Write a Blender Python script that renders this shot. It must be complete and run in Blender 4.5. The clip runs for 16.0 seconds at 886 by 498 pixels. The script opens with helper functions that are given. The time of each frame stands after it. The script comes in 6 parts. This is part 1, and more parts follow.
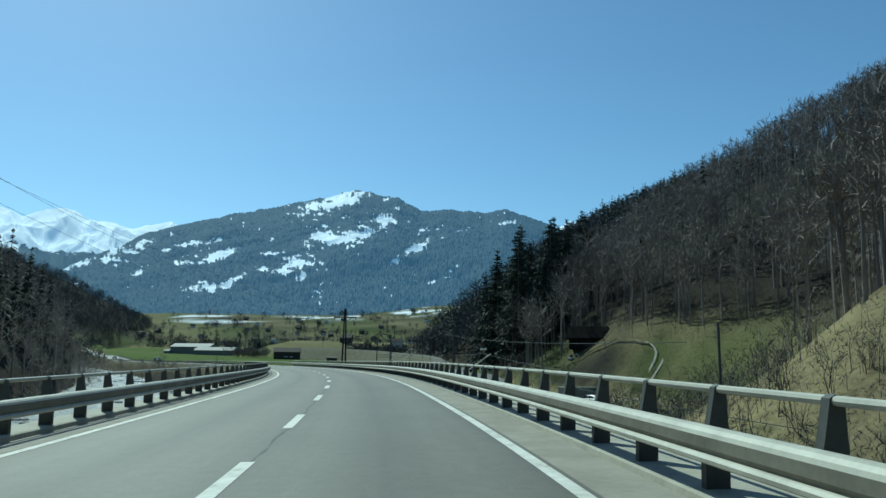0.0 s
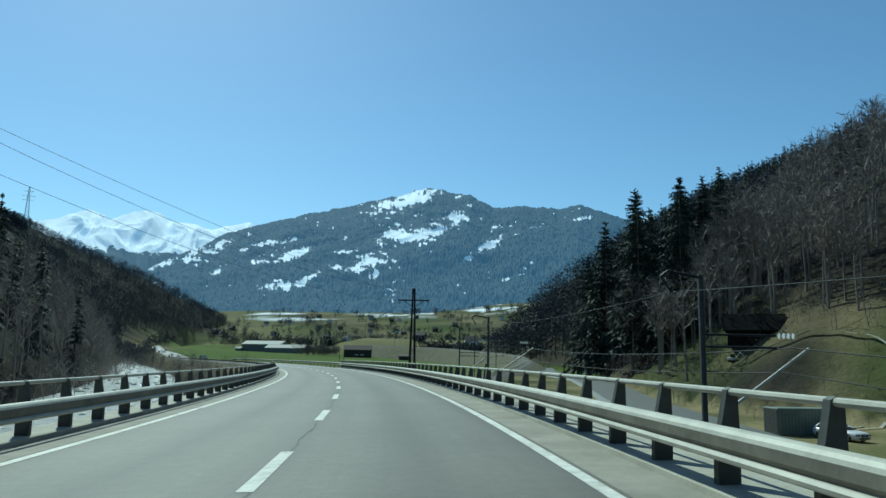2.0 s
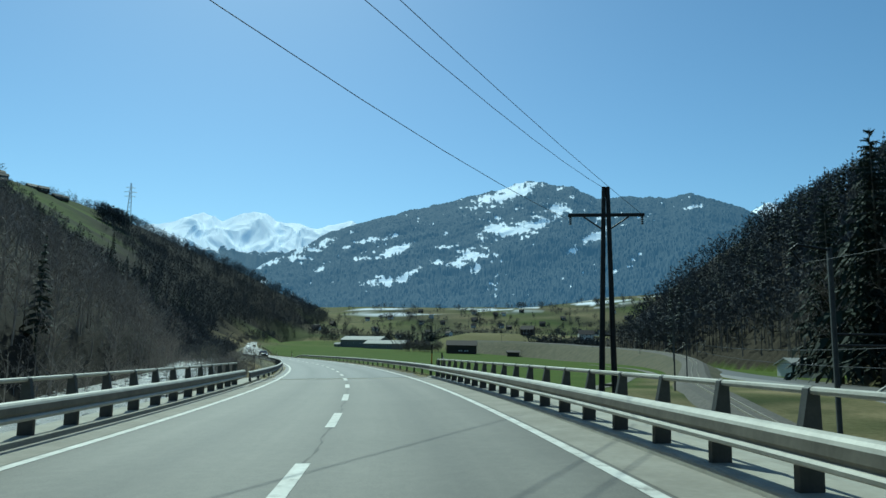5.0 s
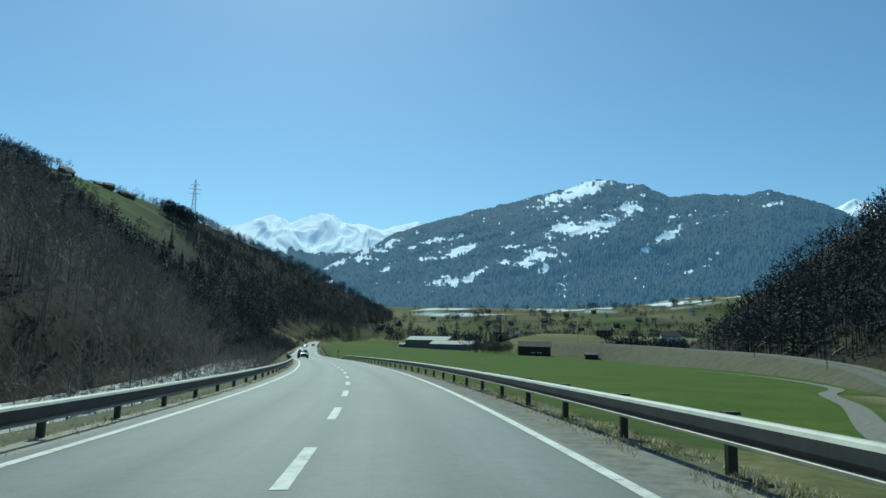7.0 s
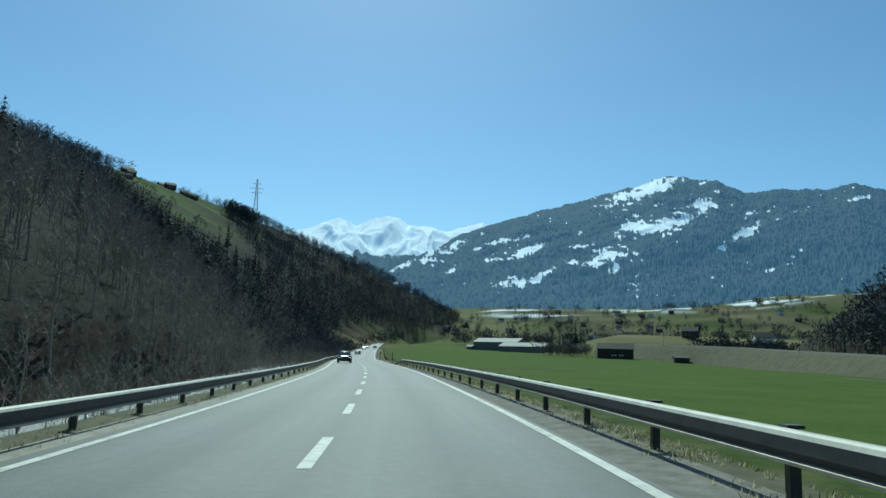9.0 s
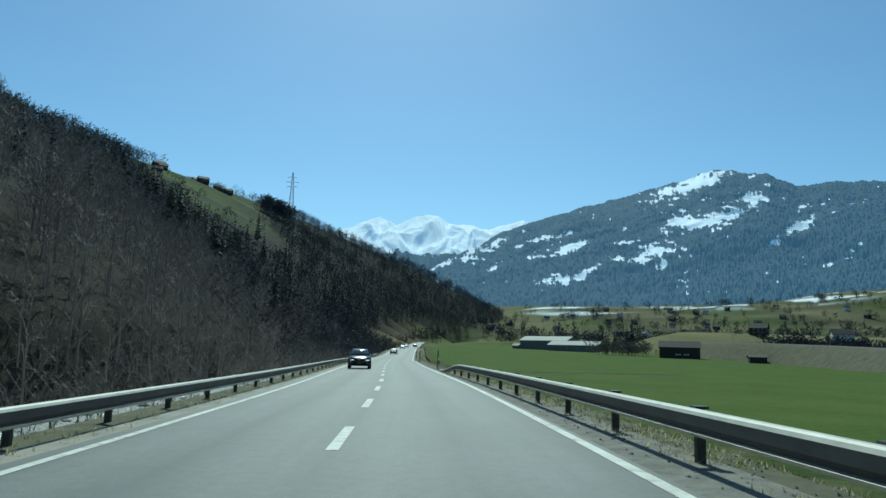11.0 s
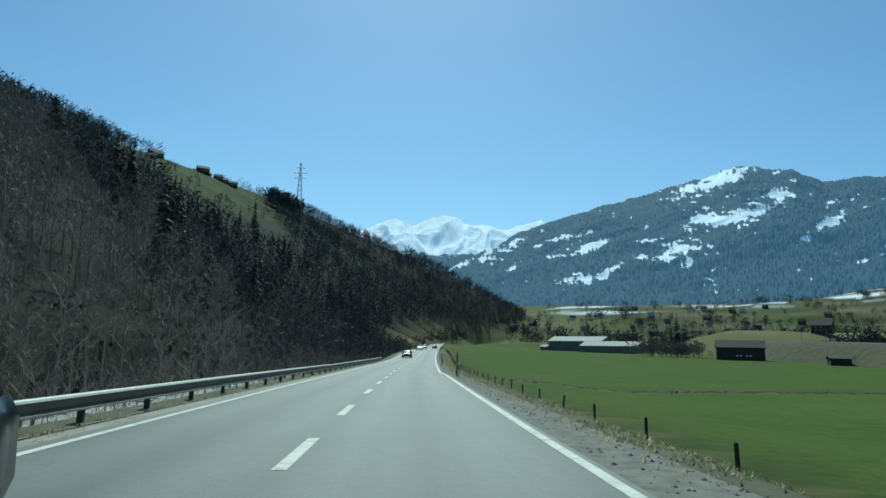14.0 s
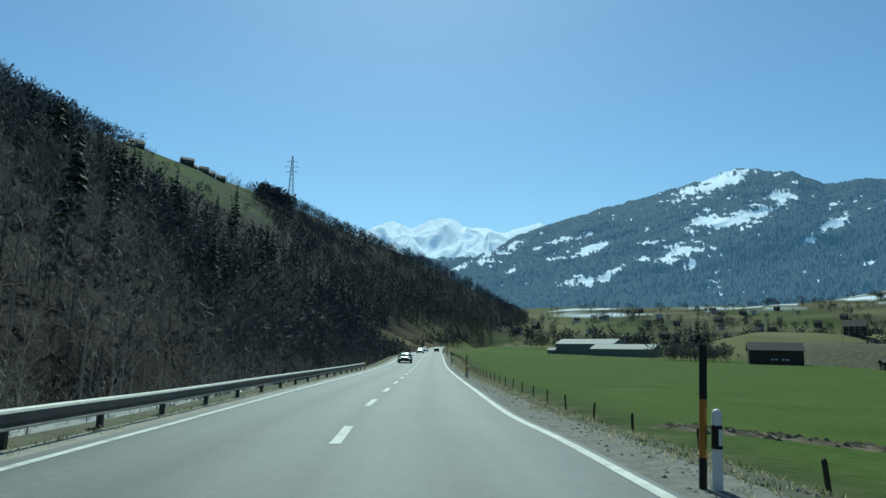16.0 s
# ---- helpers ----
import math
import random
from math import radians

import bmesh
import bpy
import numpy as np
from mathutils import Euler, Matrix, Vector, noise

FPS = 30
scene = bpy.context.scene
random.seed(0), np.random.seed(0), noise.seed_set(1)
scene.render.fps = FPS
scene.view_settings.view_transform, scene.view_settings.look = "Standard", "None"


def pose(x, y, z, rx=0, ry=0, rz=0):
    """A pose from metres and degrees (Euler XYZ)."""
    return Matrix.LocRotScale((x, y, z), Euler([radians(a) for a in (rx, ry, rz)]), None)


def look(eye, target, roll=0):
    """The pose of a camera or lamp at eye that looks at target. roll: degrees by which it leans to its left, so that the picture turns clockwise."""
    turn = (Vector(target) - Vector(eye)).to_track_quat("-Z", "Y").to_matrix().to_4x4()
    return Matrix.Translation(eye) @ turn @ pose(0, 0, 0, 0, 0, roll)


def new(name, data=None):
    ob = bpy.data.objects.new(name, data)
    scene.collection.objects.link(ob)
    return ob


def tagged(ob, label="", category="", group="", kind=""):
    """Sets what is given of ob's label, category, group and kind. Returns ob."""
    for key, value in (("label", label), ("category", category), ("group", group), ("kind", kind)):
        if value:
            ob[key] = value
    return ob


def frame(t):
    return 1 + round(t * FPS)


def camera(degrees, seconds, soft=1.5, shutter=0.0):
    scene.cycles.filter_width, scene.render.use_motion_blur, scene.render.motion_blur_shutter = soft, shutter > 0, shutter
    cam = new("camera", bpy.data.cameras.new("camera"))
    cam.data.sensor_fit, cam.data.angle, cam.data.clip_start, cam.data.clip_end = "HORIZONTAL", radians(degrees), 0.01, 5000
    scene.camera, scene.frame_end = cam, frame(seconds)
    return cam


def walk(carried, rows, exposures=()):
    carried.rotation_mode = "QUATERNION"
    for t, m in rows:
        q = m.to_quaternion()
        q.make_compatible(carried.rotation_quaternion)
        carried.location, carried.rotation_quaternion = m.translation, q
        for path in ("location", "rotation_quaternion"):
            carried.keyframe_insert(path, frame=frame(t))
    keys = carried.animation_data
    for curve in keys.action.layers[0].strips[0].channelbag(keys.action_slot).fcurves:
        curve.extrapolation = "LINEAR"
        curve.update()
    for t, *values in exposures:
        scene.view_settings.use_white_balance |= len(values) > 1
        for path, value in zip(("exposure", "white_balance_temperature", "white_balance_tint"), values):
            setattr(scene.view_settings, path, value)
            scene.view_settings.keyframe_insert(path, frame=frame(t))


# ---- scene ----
cam = camera(63.49, 16.0)
PATH = [
    (0, (0.000, 0.000, 1.155, 99.052, -0.819, -1.025)),
    (0.5, (-0.727, 10.825, 1.268, 98.987, -0.866, 0.564)),
    (1, (-1.693, 21.733, 1.360, 98.912, -0.986, 2.036)),
    (1.5, (-2.908, 32.787, 1.428, 98.878, -1.081, 3.412)),
    (2, (-4.378, 43.760, 1.471, 98.846, -1.132, 4.769)),
    (2.5, (-6.108, 54.595, 1.490, 98.771, -1.160, 6.128)),
    (3, (-8.071, 65.245, 1.491, 98.716, -1.164, 7.489)),
    (3.5, (-10.242, 75.676, 1.490, 98.628, -1.095, 8.859)),
    (4, (-12.627, 85.974, 1.489, 98.521, -1.025, 10.218)),
    (4.5, (-15.190, 96.009, 1.487, 98.444, -1.040, 11.557)),
    (5, (-17.913, 105.770, 1.484, 98.399, -1.135, 12.878)),
    (5.5, (-20.807, 115.331, 1.482, 98.378, -1.279, 14.186)),
    (6, (-23.897, 124.773, 1.482, 98.373, -1.442, 15.486)),
    (6.5, (-27.212, 134.172, 1.482, 98.373, -1.593, 16.783)),
    (7, (-30.763, 143.555, 1.482, 98.377, -1.707, 18.086)),
    (7.5, (-34.521, 152.866, 1.483, 98.395, -1.780, 19.414)),
    (8, (-38.477, 162.096, 1.484, 98.413, -1.809, 20.746)),
    (8.5, (-42.627, 171.254, 1.484, 98.460, -1.820, 22.025)),
    (9, (-46.967, 180.338, 1.483, 98.425, -1.765, 23.320)),
    (9.5, (-51.479, 189.323, 1.483, 98.416, -1.738, 24.540)),
    (10, (-56.110, 198.177, 1.482, 98.345, -1.758, 25.474)),
    (10.5, (-60.881, 207.052, 1.482, 98.291, -1.740, 26.136)),
    (11, (-65.767, 215.976, 1.482, 98.277, -1.681, 26.592)),
    (11.5, (-70.718, 224.898, 1.482, 98.293, -1.599, 26.902)),
    (12, (-75.686, 233.753, 1.481, 98.327, -1.516, 27.128)),
    (12.5, (-80.633, 242.477, 1.480, 98.371, -1.452, 27.332)),
    (13, (-85.551, 251.050, 1.480, 98.410, -1.420, 27.555)),
    (13.5, (-90.493, 259.552, 1.480, 98.420, -1.397, 27.773)),
    (14, (-95.503, 268.054, 1.479, 98.431, -1.370, 27.966)),
    (14.5, (-100.628, 276.649, 1.476, 98.517, -1.362, 28.094)),
    (15, (-105.898, 285.425, 1.474, 98.587, -1.322, 28.152)),
    (15.5, (-111.234, 294.318, 1.472, 98.647, -1.313, 28.054)),
    (16, (-116.572, 303.292, 1.471, 98.741, -1.333, 27.782)),
]
walk(cam, [(t, pose(*p)) for t, p in PATH], [(0.0, 0.06, 5150, -19.5), (4.0, 0.04, 5150, -19.5), (7.0, -0.02, 5150, -19.5), (16.0, -0.02, 5150, -19.5)])

# ---------- light ----------
SUN_AZ, SUN_EL = radians(31), radians(46)          # the sun stands ahead, 31 degrees left of +y
world = bpy.data.worlds.new("world")
scene.world = world
world.use_nodes = True
wn = world.node_tree.nodes
sky = wn.new("ShaderNodeTexSky")
sky.sky_type, sky.sun_disc = "NISHITA", False
sky.sun_elevation, sky.sun_rotation = SUN_EL, -SUN_AZ
sky.altitude, sky.air_density, sky.dust_density, sky.ozone_density = 600, 1.0, 0.6, 1.9
world.node_tree.links.new(sky.outputs[0], wn["Background"].inputs[0])
wn["Background"].inputs[1].default_value = 0.095
sun = new("sun", bpy.data.lights.new("sun", "SUN"))
sun.data.energy, sun.data.angle, sun.data.color = 4.1, radians(0.5), (1.0, 0.91, 0.77)
sun_way = Vector((-math.sin(SUN_AZ) * math.cos(SUN_EL), math.cos(SUN_AZ) * math.cos(SUN_EL), math.sin(SUN_EL)))
sun.matrix_world = look(sun_way * 100, (0, 0, 0))


# ---------- materials ----------
def material(name, rough=0.8, metal=0.0, spec=0.3):
    m = bpy.data.materials.new(name)
    m.use_nodes = True
    b = m.node_tree.nodes["Principled BSDF"]
    b.inputs["Roughness"].default_value, b.inputs["Metallic"].default_value = rough, metal
    b.inputs["Specular IOR Level"].default_value = spec
    return m, m.node_tree, b


def tex(tree, scale, detail=4, rough=0.6, space="Object", stretch=None):
    c = tree.nodes.new("ShaderNodeTexCoord")
    n = tree.nodes.new("ShaderNodeTexNoise")
    n.inputs["Scale"].default_value, n.inputs["Detail"].default_value, n.inputs["Roughness"].default_value = scale, detail, rough
    if stretch:
        mp = tree.nodes.new("ShaderNodeMapping")
        mp.inputs["Scale"].default_value = stretch
        tree.links.new(c.outputs[space], mp.inputs["Vector"])
        tree.links.new(mp.outputs["Vector"], n.inputs["Vector"])
    else:
        tree.links.new(c.outputs[space], n.inputs["Vector"])
    return n.outputs["Fac"]


def ramp(tree, fac, *stops):
    r = tree.nodes.new("ShaderNodeValToRGB")
    e = r.color_ramp.elements
    while len(e) < len(stops):
        e.new(0.5)
    for k, (p, c) in zip(e, stops):
        k.position, k.color = p, (*c, 1)
    tree.links.new(fac, r.inputs["Fac"])
    return r.outputs["Color"]


def mixed(tree, fac, a, b, mode="MIX"):
    n = tree.nodes.new("ShaderNodeMix")
    n.data_type, n.blend_type = "RGBA", mode
    for sock, v in ((n.inputs[0], fac), (n.inputs[6], a), (n.inputs[7], b)):
        if isinstance(v, (int, float)):
            sock.default_value = v
        elif isinstance(v, tuple):
            sock.default_value = (*v, 1)
        else:
            tree.links.new(v, sock)
    return n.outputs[2]


def bump(tree, bsdf, height, strength, distance):
    n = tree.nodes.new("ShaderNodeBump")
    n.inputs["Strength"].default_value, n.inputs["Distance"].default_value = strength, distance
    tree.links.new(height, n.inputs["Height"])
    tree.links.new(n.outputs["Normal"], bsdf.inputs["Normal"])


def plain(name, a, b, scale, rough=0.8, metal=0.0, relief=0.0, spec=0.3, detail=5, stretch=None):
    """A surface whose colour wanders between a and b at two scales, with a fine relief."""
    m, t, p = material(name, rough, metal, spec)
    big, fine = tex(t, scale, detail, stretch=stretch), tex(t, scale * 9, 3)
    c = ramp(t, big, (0.3, a), (0.7, b))
    c = mixed(t, 0.25, c, ramp(t, fine, (0.3, a), (0.7, b)))
    t.links.new(c, p.inputs["Base Color"])
    if relief:
        bump(t, p, fine, 0.5, relief)
    return m


def asphalt(name, a, b, stain):
    """Worn asphalt: fine aggregate, broad blotches and darker wheel stains."""
    m, t, p = material(name, 0.66, 0, 0.35)
    grain, blotch, streak = tex(t, 45, 3), tex(t, 0.25, 5), tex(t, 1.0, 5, 0.65, "UV", (2.2, 0.05, 1))
    c = ramp(t, blotch, (0.3, a), (0.7, b))
    c = mixed(t, ramp(t, streak, (0.42, (0, 0, 0)), (0.72, (0.6, 0.6, 0.6))), c, stain)
    # darker drip lines along the middle of each lane, paler wheel tracks beside them
    uv = t.nodes.new("ShaderNodeTexCoord")
    sx = t.nodes.new("ShaderNodeSeparateXYZ")
    t.links.new(uv.outputs["UV"], sx.inputs[0])
    wave = t.nodes.new("ShaderNodeMath")
    wave.operation, wave.inputs[1].default_value = "PINGPONG", 1.9
    t.links.new(sx.outputs[0], wave.inputs[0])
    unit = t.nodes.new("ShaderNodeMath")
    unit.operation, unit.inputs[1].default_value = "MULTIPLY", 1 / 1.9
    t.links.new(wave.outputs[0], unit.inputs[0])
    lane = ramp(t, unit.outputs[0], (0.0, (0.72, 0.72, 0.72)), (0.2, (0.9, 0.9, 0.9)), (0.45, (1.0, 1.0, 1.0)), (0.7, (0.88, 0.88, 0.88)), (0.98, (0.66, 0.66, 0.67)))
    c = mixed(t, 0.35, c, ramp(t, grain, (0.35, tuple(v * 0.6 for v in a)), (0.65, tuple(v * 1.3 for v in b))))
    t.links.new(c, p.inputs["Base Color"])
    patchy = tex(t, 4.5, 4, 0.7)
    c = mixed(t, 0.12, c, ramp(t, patchy, (0.38, tuple(v * 0.55 for v in a)), (0.62, tuple(v * 1.35 for v in b))))
    c = mixed(t, 0.85, c, lane, "MULTIPLY")
    t.links.new(c, p.inputs["Base Color"])
    bump(t, p, grain, 0.35, 0.01)
    return m


M_ASPHALT_BRIDGE = asphalt("asphalt_old", (0.118, 0.108, 0.085), (0.165, 0.152, 0.122), (0.088, 0.08, 0.064))
M_ASPHALT = asphalt("asphalt", (0.125, 0.125, 0.117), (0.17, 0.168, 0.156), (0.088, 0.088, 0.084))
M_CONCRETE = plain("concrete", (0.28, 0.26, 0.21), (0.42, 0.4, 0.33), 1.2, 0.85, relief=0.02)
M_GRAVEL = plain("gravel", (0.11, 0.105, 0.09), (0.27, 0.25, 0.21), 3.0, 0.95, relief=0.05)
M_JOINT = plain("joint_mortar", (0.36, 0.34, 0.29), (0.52, 0.5, 0.44), 2.5, 0.8)
M_TAR = plain("tar", (0.04, 0.039, 0.034), (0.085, 0.08, 0.07), 2.0, 0.7)
M_PAINT, pt_, pp_ = material("road_paint", 0.7)
worn = ramp(pt_, tex(pt_, 3.2, 6, 0.75), (0.36, (0.2, 0.186, 0.15)), (0.43, (0.5, 0.48, 0.41)), (0.62, (0.7, 0.68, 0.6)))
pt_.links.new(mixed(pt_, 0.3, worn, ramp(pt_, tex(pt_, 0.5, 4), (0.3, (0.4, 0.39, 0.36)), (0.6, (0.75, 0.74, 0.7)))), pp_.inputs["Base Color"])
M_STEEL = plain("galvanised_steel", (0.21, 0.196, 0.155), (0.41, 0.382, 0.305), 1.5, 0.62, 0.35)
# rail faces are coloured as shaded, the zinc shoulders and lips as sunlit
M_BEAM = plain("shaded_rail_steel", (0.05, 0.05, 0.05), (0.1, 0.098, 0.092), 1.3, 0.6, 0.0, spec=0.25, stretch=(1, 1, 3))
M_BEAM_OLD = plain("shaded_bridge_steel", (0.11, 0.103, 0.08), (0.24, 0.224, 0.175), 1.3, 0.6, 0.0, relief=0.004, spec=0.3)
M_ZINC = plain("pale_and_sunlit_zinc", (0.32, 0.305, 0.25), (0.52, 0.5, 0.415), 2.2, 0.55, 0.0, relief=0.003, spec=0.5)
M_POLE = plain("grey_pole_paint", (0.06, 0.065, 0.065), (0.12, 0.125, 0.125), 2, 0.6, 0.2)
M_POST = plain("dark_painted_steel", (0.05, 0.055, 0.05), (0.10, 0.10, 0.09), 3, 0.6, 0.2)
M_DARKWOOD = plain("weathered_wood", (0.035, 0.03, 0.025), (0.085, 0.07, 0.055), 2, 0.85, relief=0.02)
M_MAST = plain("dark_mast_paint", (0.012, 0.013, 0.015), (0.03, 0.032, 0.035), 2, 0.6, 0.3)
M_BARK = plain("bark", (0.10, 0.09, 0.075), (0.24, 0.22, 0.18), 2.5, 0.9)
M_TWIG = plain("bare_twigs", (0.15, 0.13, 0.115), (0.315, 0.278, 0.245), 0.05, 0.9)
# cooler, darker twigs: the blue haze of distance is put into their colour
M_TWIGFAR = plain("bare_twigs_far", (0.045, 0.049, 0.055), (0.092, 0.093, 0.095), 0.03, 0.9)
M_NEEDLE = plain("spruce_needles", (0.014, 0.024, 0.017), (0.04, 0.055, 0.036), 0.15, 0.8)
M_SNOWROOF = plain("metal_sheet_roof", (0.27, 0.265, 0.24), (0.4, 0.39, 0.355), 0.4, 0.7, spec=0.2)
M_WALLWHITE = plain("render_white", (0.6, 0.58, 0.53), (0.75, 0.73, 0.68), 0.6, 0.9)
M_ROOFDARK = plain("roof_tiles_dark", (0.05, 0.04, 0.035), (0.10, 0.08, 0.07), 1.2, 0.8)
M_BLACK = plain("black_rubber", (0.01, 0.01, 0.01), (0.02, 0.02, 0.02), 2, 0.7)
M_WHITE = plain("white_plastic", (0.7, 0.7, 0.68), (0.8, 0.8, 0.78), 2, 0.5)

# ground: litter, meadow, dry grass and snow by cover
M_GROUND, gt, gp = material("ground", 0.95, 0, 0.05)
att = gt.nodes.new("ShaderNodeAttribute")
att.attribute_name = "cover"
sep = gt.nodes.new("ShaderNodeSeparateColor")
gt.links.new(att.outputs["Color"], sep.inputs[0])
g_fine, g_mid, g_big = tex(gt, 1.6, 5), tex(gt, 0.08, 5), tex(gt, 0.012, 4)
grass = mixed(gt, 0.5, ramp(gt, g_mid, (0.32, (0.05, 0.084, 0.015)), (0.68, (0.105, 0.132, 0.03))),
              ramp(gt, g_fine, (0.3, (0.045, 0.072, 0.010)), (0.7, (0.108, 0.138, 0.03))))
dry = mixed(gt, 0.5, ramp(gt, g_mid, (0.3, (0.27, 0.215, 0.12)), (0.7, (0.15, 0.14, 0.06))),
            ramp(gt, g_fine, (0.3, (0.13, 0.11, 0.055)), (0.7, (0.34, 0.28, 0.165))))
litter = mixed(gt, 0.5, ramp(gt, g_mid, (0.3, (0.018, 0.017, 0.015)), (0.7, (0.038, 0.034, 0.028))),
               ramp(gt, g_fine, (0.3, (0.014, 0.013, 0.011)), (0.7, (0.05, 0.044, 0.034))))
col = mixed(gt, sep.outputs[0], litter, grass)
col = mixed(gt, sep.outputs[1], col, dry)
col = mixed(gt, sep.outputs[2], col, (0.8, 0.82, 0.85))
gt.links.new(col, gp.inputs["Base Color"])
bump(gt, gp, g_fine, 0.6, 0.25)

# far mountains, with the haze of the air between put in as blue emission
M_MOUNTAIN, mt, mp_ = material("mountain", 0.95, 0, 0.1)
matt = mt.nodes.new("ShaderNodeAttribute")
matt.attribute_name = "snow"
m_fine, m_mid = tex(mt, 0.07, 6, 0.75), tex(mt, 0.006, 5)
woods = mixed(mt, 0.45, ramp(mt, m_mid, (0.3, (0.018, 0.027, 0.028)), (0.7, (0.032, 0.041, 0.039))),
              ramp(mt, m_fine, (0.3, (0.014, 0.021, 0.022)), (0.7, (0.04, 0.049, 0.046))))
lim = mt.nodes.new("ShaderNodeMath")
lim.operation = "ADD"
mt.links.new(matt.outputs["Fac"], lim.inputs[0])
off = mt.nodes.new("ShaderNodeMath")
off.operation = "MULTIPLY_ADD"
off.inputs[1].default_value, off.inputs[2].default_value = 1.3, -0.65
mt.links.new(m_fine, off.inputs[0])
mt.links.new(off.outputs[0], lim.inputs[1])
edge = ramp(mt, lim.outputs[0], (0.46, (0, 0, 0)), (0.56, (1, 1, 1)))
mt.links.new(mixed(mt, edge, woods, (0.86, 0.88, 0.90)), mp_.inputs["Base Color"])
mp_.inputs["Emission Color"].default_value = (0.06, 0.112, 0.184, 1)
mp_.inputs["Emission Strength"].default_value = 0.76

# river, its sun glitter put into the base colour as white patches
M_WATER, wt_, wp_ = material("river_water", 0.16, 0, 0.5)
w_r, w_f = tex(wt_, 0.9, 6, 0.7), tex(wt_, 0.35, 6, 0.75)
wt_.links.new(mixed(wt_, ramp(wt_, w_f, (0.34, (0, 0, 0)), (0.46, (1, 1, 1))), (0.3, 0.33, 0.33), (0.93, 0.9, 0.83)), wp_.inputs["Base Color"])
bump(wt_, wp_, w_r, 1.0, 0.9)


# ---------- mesh helpers ----------
def mesh_object(name, verts, faces, mats, parent=None, smooth=False):
    me = bpy.data.meshes.new(name)
    me.from_pydata([tuple(map(float, v)) for v in verts], [], [tuple(map(int, f)) for f in faces])
    for m in mats if isinstance(mats, (list, tuple)) else [mats]:
        me.materials.append(m)
    if smooth:
        me.polygons.foreach_set("use_smooth", [True] * len(me.polygons))
    ob = new(name, me)
    if parent:
        ob.parent = parent
    return ob


def tri_object(name, V, F, mat, parent=None, smooth=False):
    """A mesh from numpy arrays of vertices and of triangles or quads."""
    me = bpy.data.meshes.new(name)
    n, k = F.shape
    me.vertices.add(len(V))
    me.vertices.foreach_set("co", V.astype(np.float32).ravel())
    me.loops.add(n * k)
    me.loops.foreach_set("vertex_index", F.astype(np.int32).ravel())
    me.polygons.add(n)
    me.polygons.foreach_set("loop_start", np.arange(0, n * k, k, dtype=np.int32))
    me.polygons.foreach_set("use_smooth", np.full(n, smooth))
    me.update(calc_edges=True)
    me.materials.append(mat)
    ob = new(name, me)
    if parent:
        ob.parent = parent
    return ob


def empty(name, x=0, y=0, z=0, rz=0):
    e = new(name)
    e.matrix_world = pose(x, y, z, 0, 0, rz)
    return e


def part(name, bm, mat, parent, label=""):
    me = bpy.data.meshes.new(name)
    bm.to_mesh(me)
    bm.free()
    me.materials.append(mat)
    ob = new(name, me)
    ob.parent = parent
    if label:
        tagged(ob, label)
    return ob


def box(bm, x0, x1, y0, y1, z0, z1, bev=0.0, m=None):
    r = bmesh.ops.create_cube(bm, size=1)
    vs = r["verts"]
    for v in vs:
        v.co = Vector((x0 + (v.co.x + 0.5) * (x1 - x0), y0 + (v.co.y + 0.5) * (y1 - y0), z0 + (v.co.z + 0.5) * (z1 - z0)))
        if m:
            v.co = m @ v.co
    if bev:
        es = list({e for v in vs for e in v.link_edges})
        bmesh.ops.bevel(bm, geom=es, offset=bev, segments=1, affect="EDGES")
    return bm


def tube(bm, a, b, r0, r1=None, n=8):
    a, b = Vector(a), Vector(b)
    d = b - a
    m = Matrix.Translation((a + b) / 2) @ d.to_track_quat("Z", "Y").to_matrix().to_4x4()
    bmesh.ops.create_cone(bm, cap_ends=True, segments=n, radius1=r0, radius2=r0 if r1 is None else r1, depth=d.length, matrix=m)
    return bm


# ---------- the lie of the land ----------
def spline(pts, step):
    """Points every step metres along a smooth curve through pts."""
    P = np.array(pts, float)
    Q = np.vstack([2 * P[0] - P[1], P, 2 * P[-1] - P[-2]])
    out = []
    for i in range(1, len(Q) - 2):
        a, b, c, d = Q[i - 1:i + 3]
        u = np.linspace(0, 1, 24, endpoint=False)[:, None]
        out.append(0.5 * (2 * b + (c - a) * u + (2 * a - 5 * b + 4 * c - d) * u ** 2 + (3 * b - a - 3 * c + d) * u ** 3))
    out = np.vstack(out + [P[-1:]])
    s = np.concatenate([[0], np.cumsum(np.linalg.norm(np.diff(out[:, :2], axis=0), axis=1))])
    t = np.arange(0, s[-1], step)
    return np.stack([np.interp(t, s, out[:, k]) for k in range(out.shape[1])], 1)


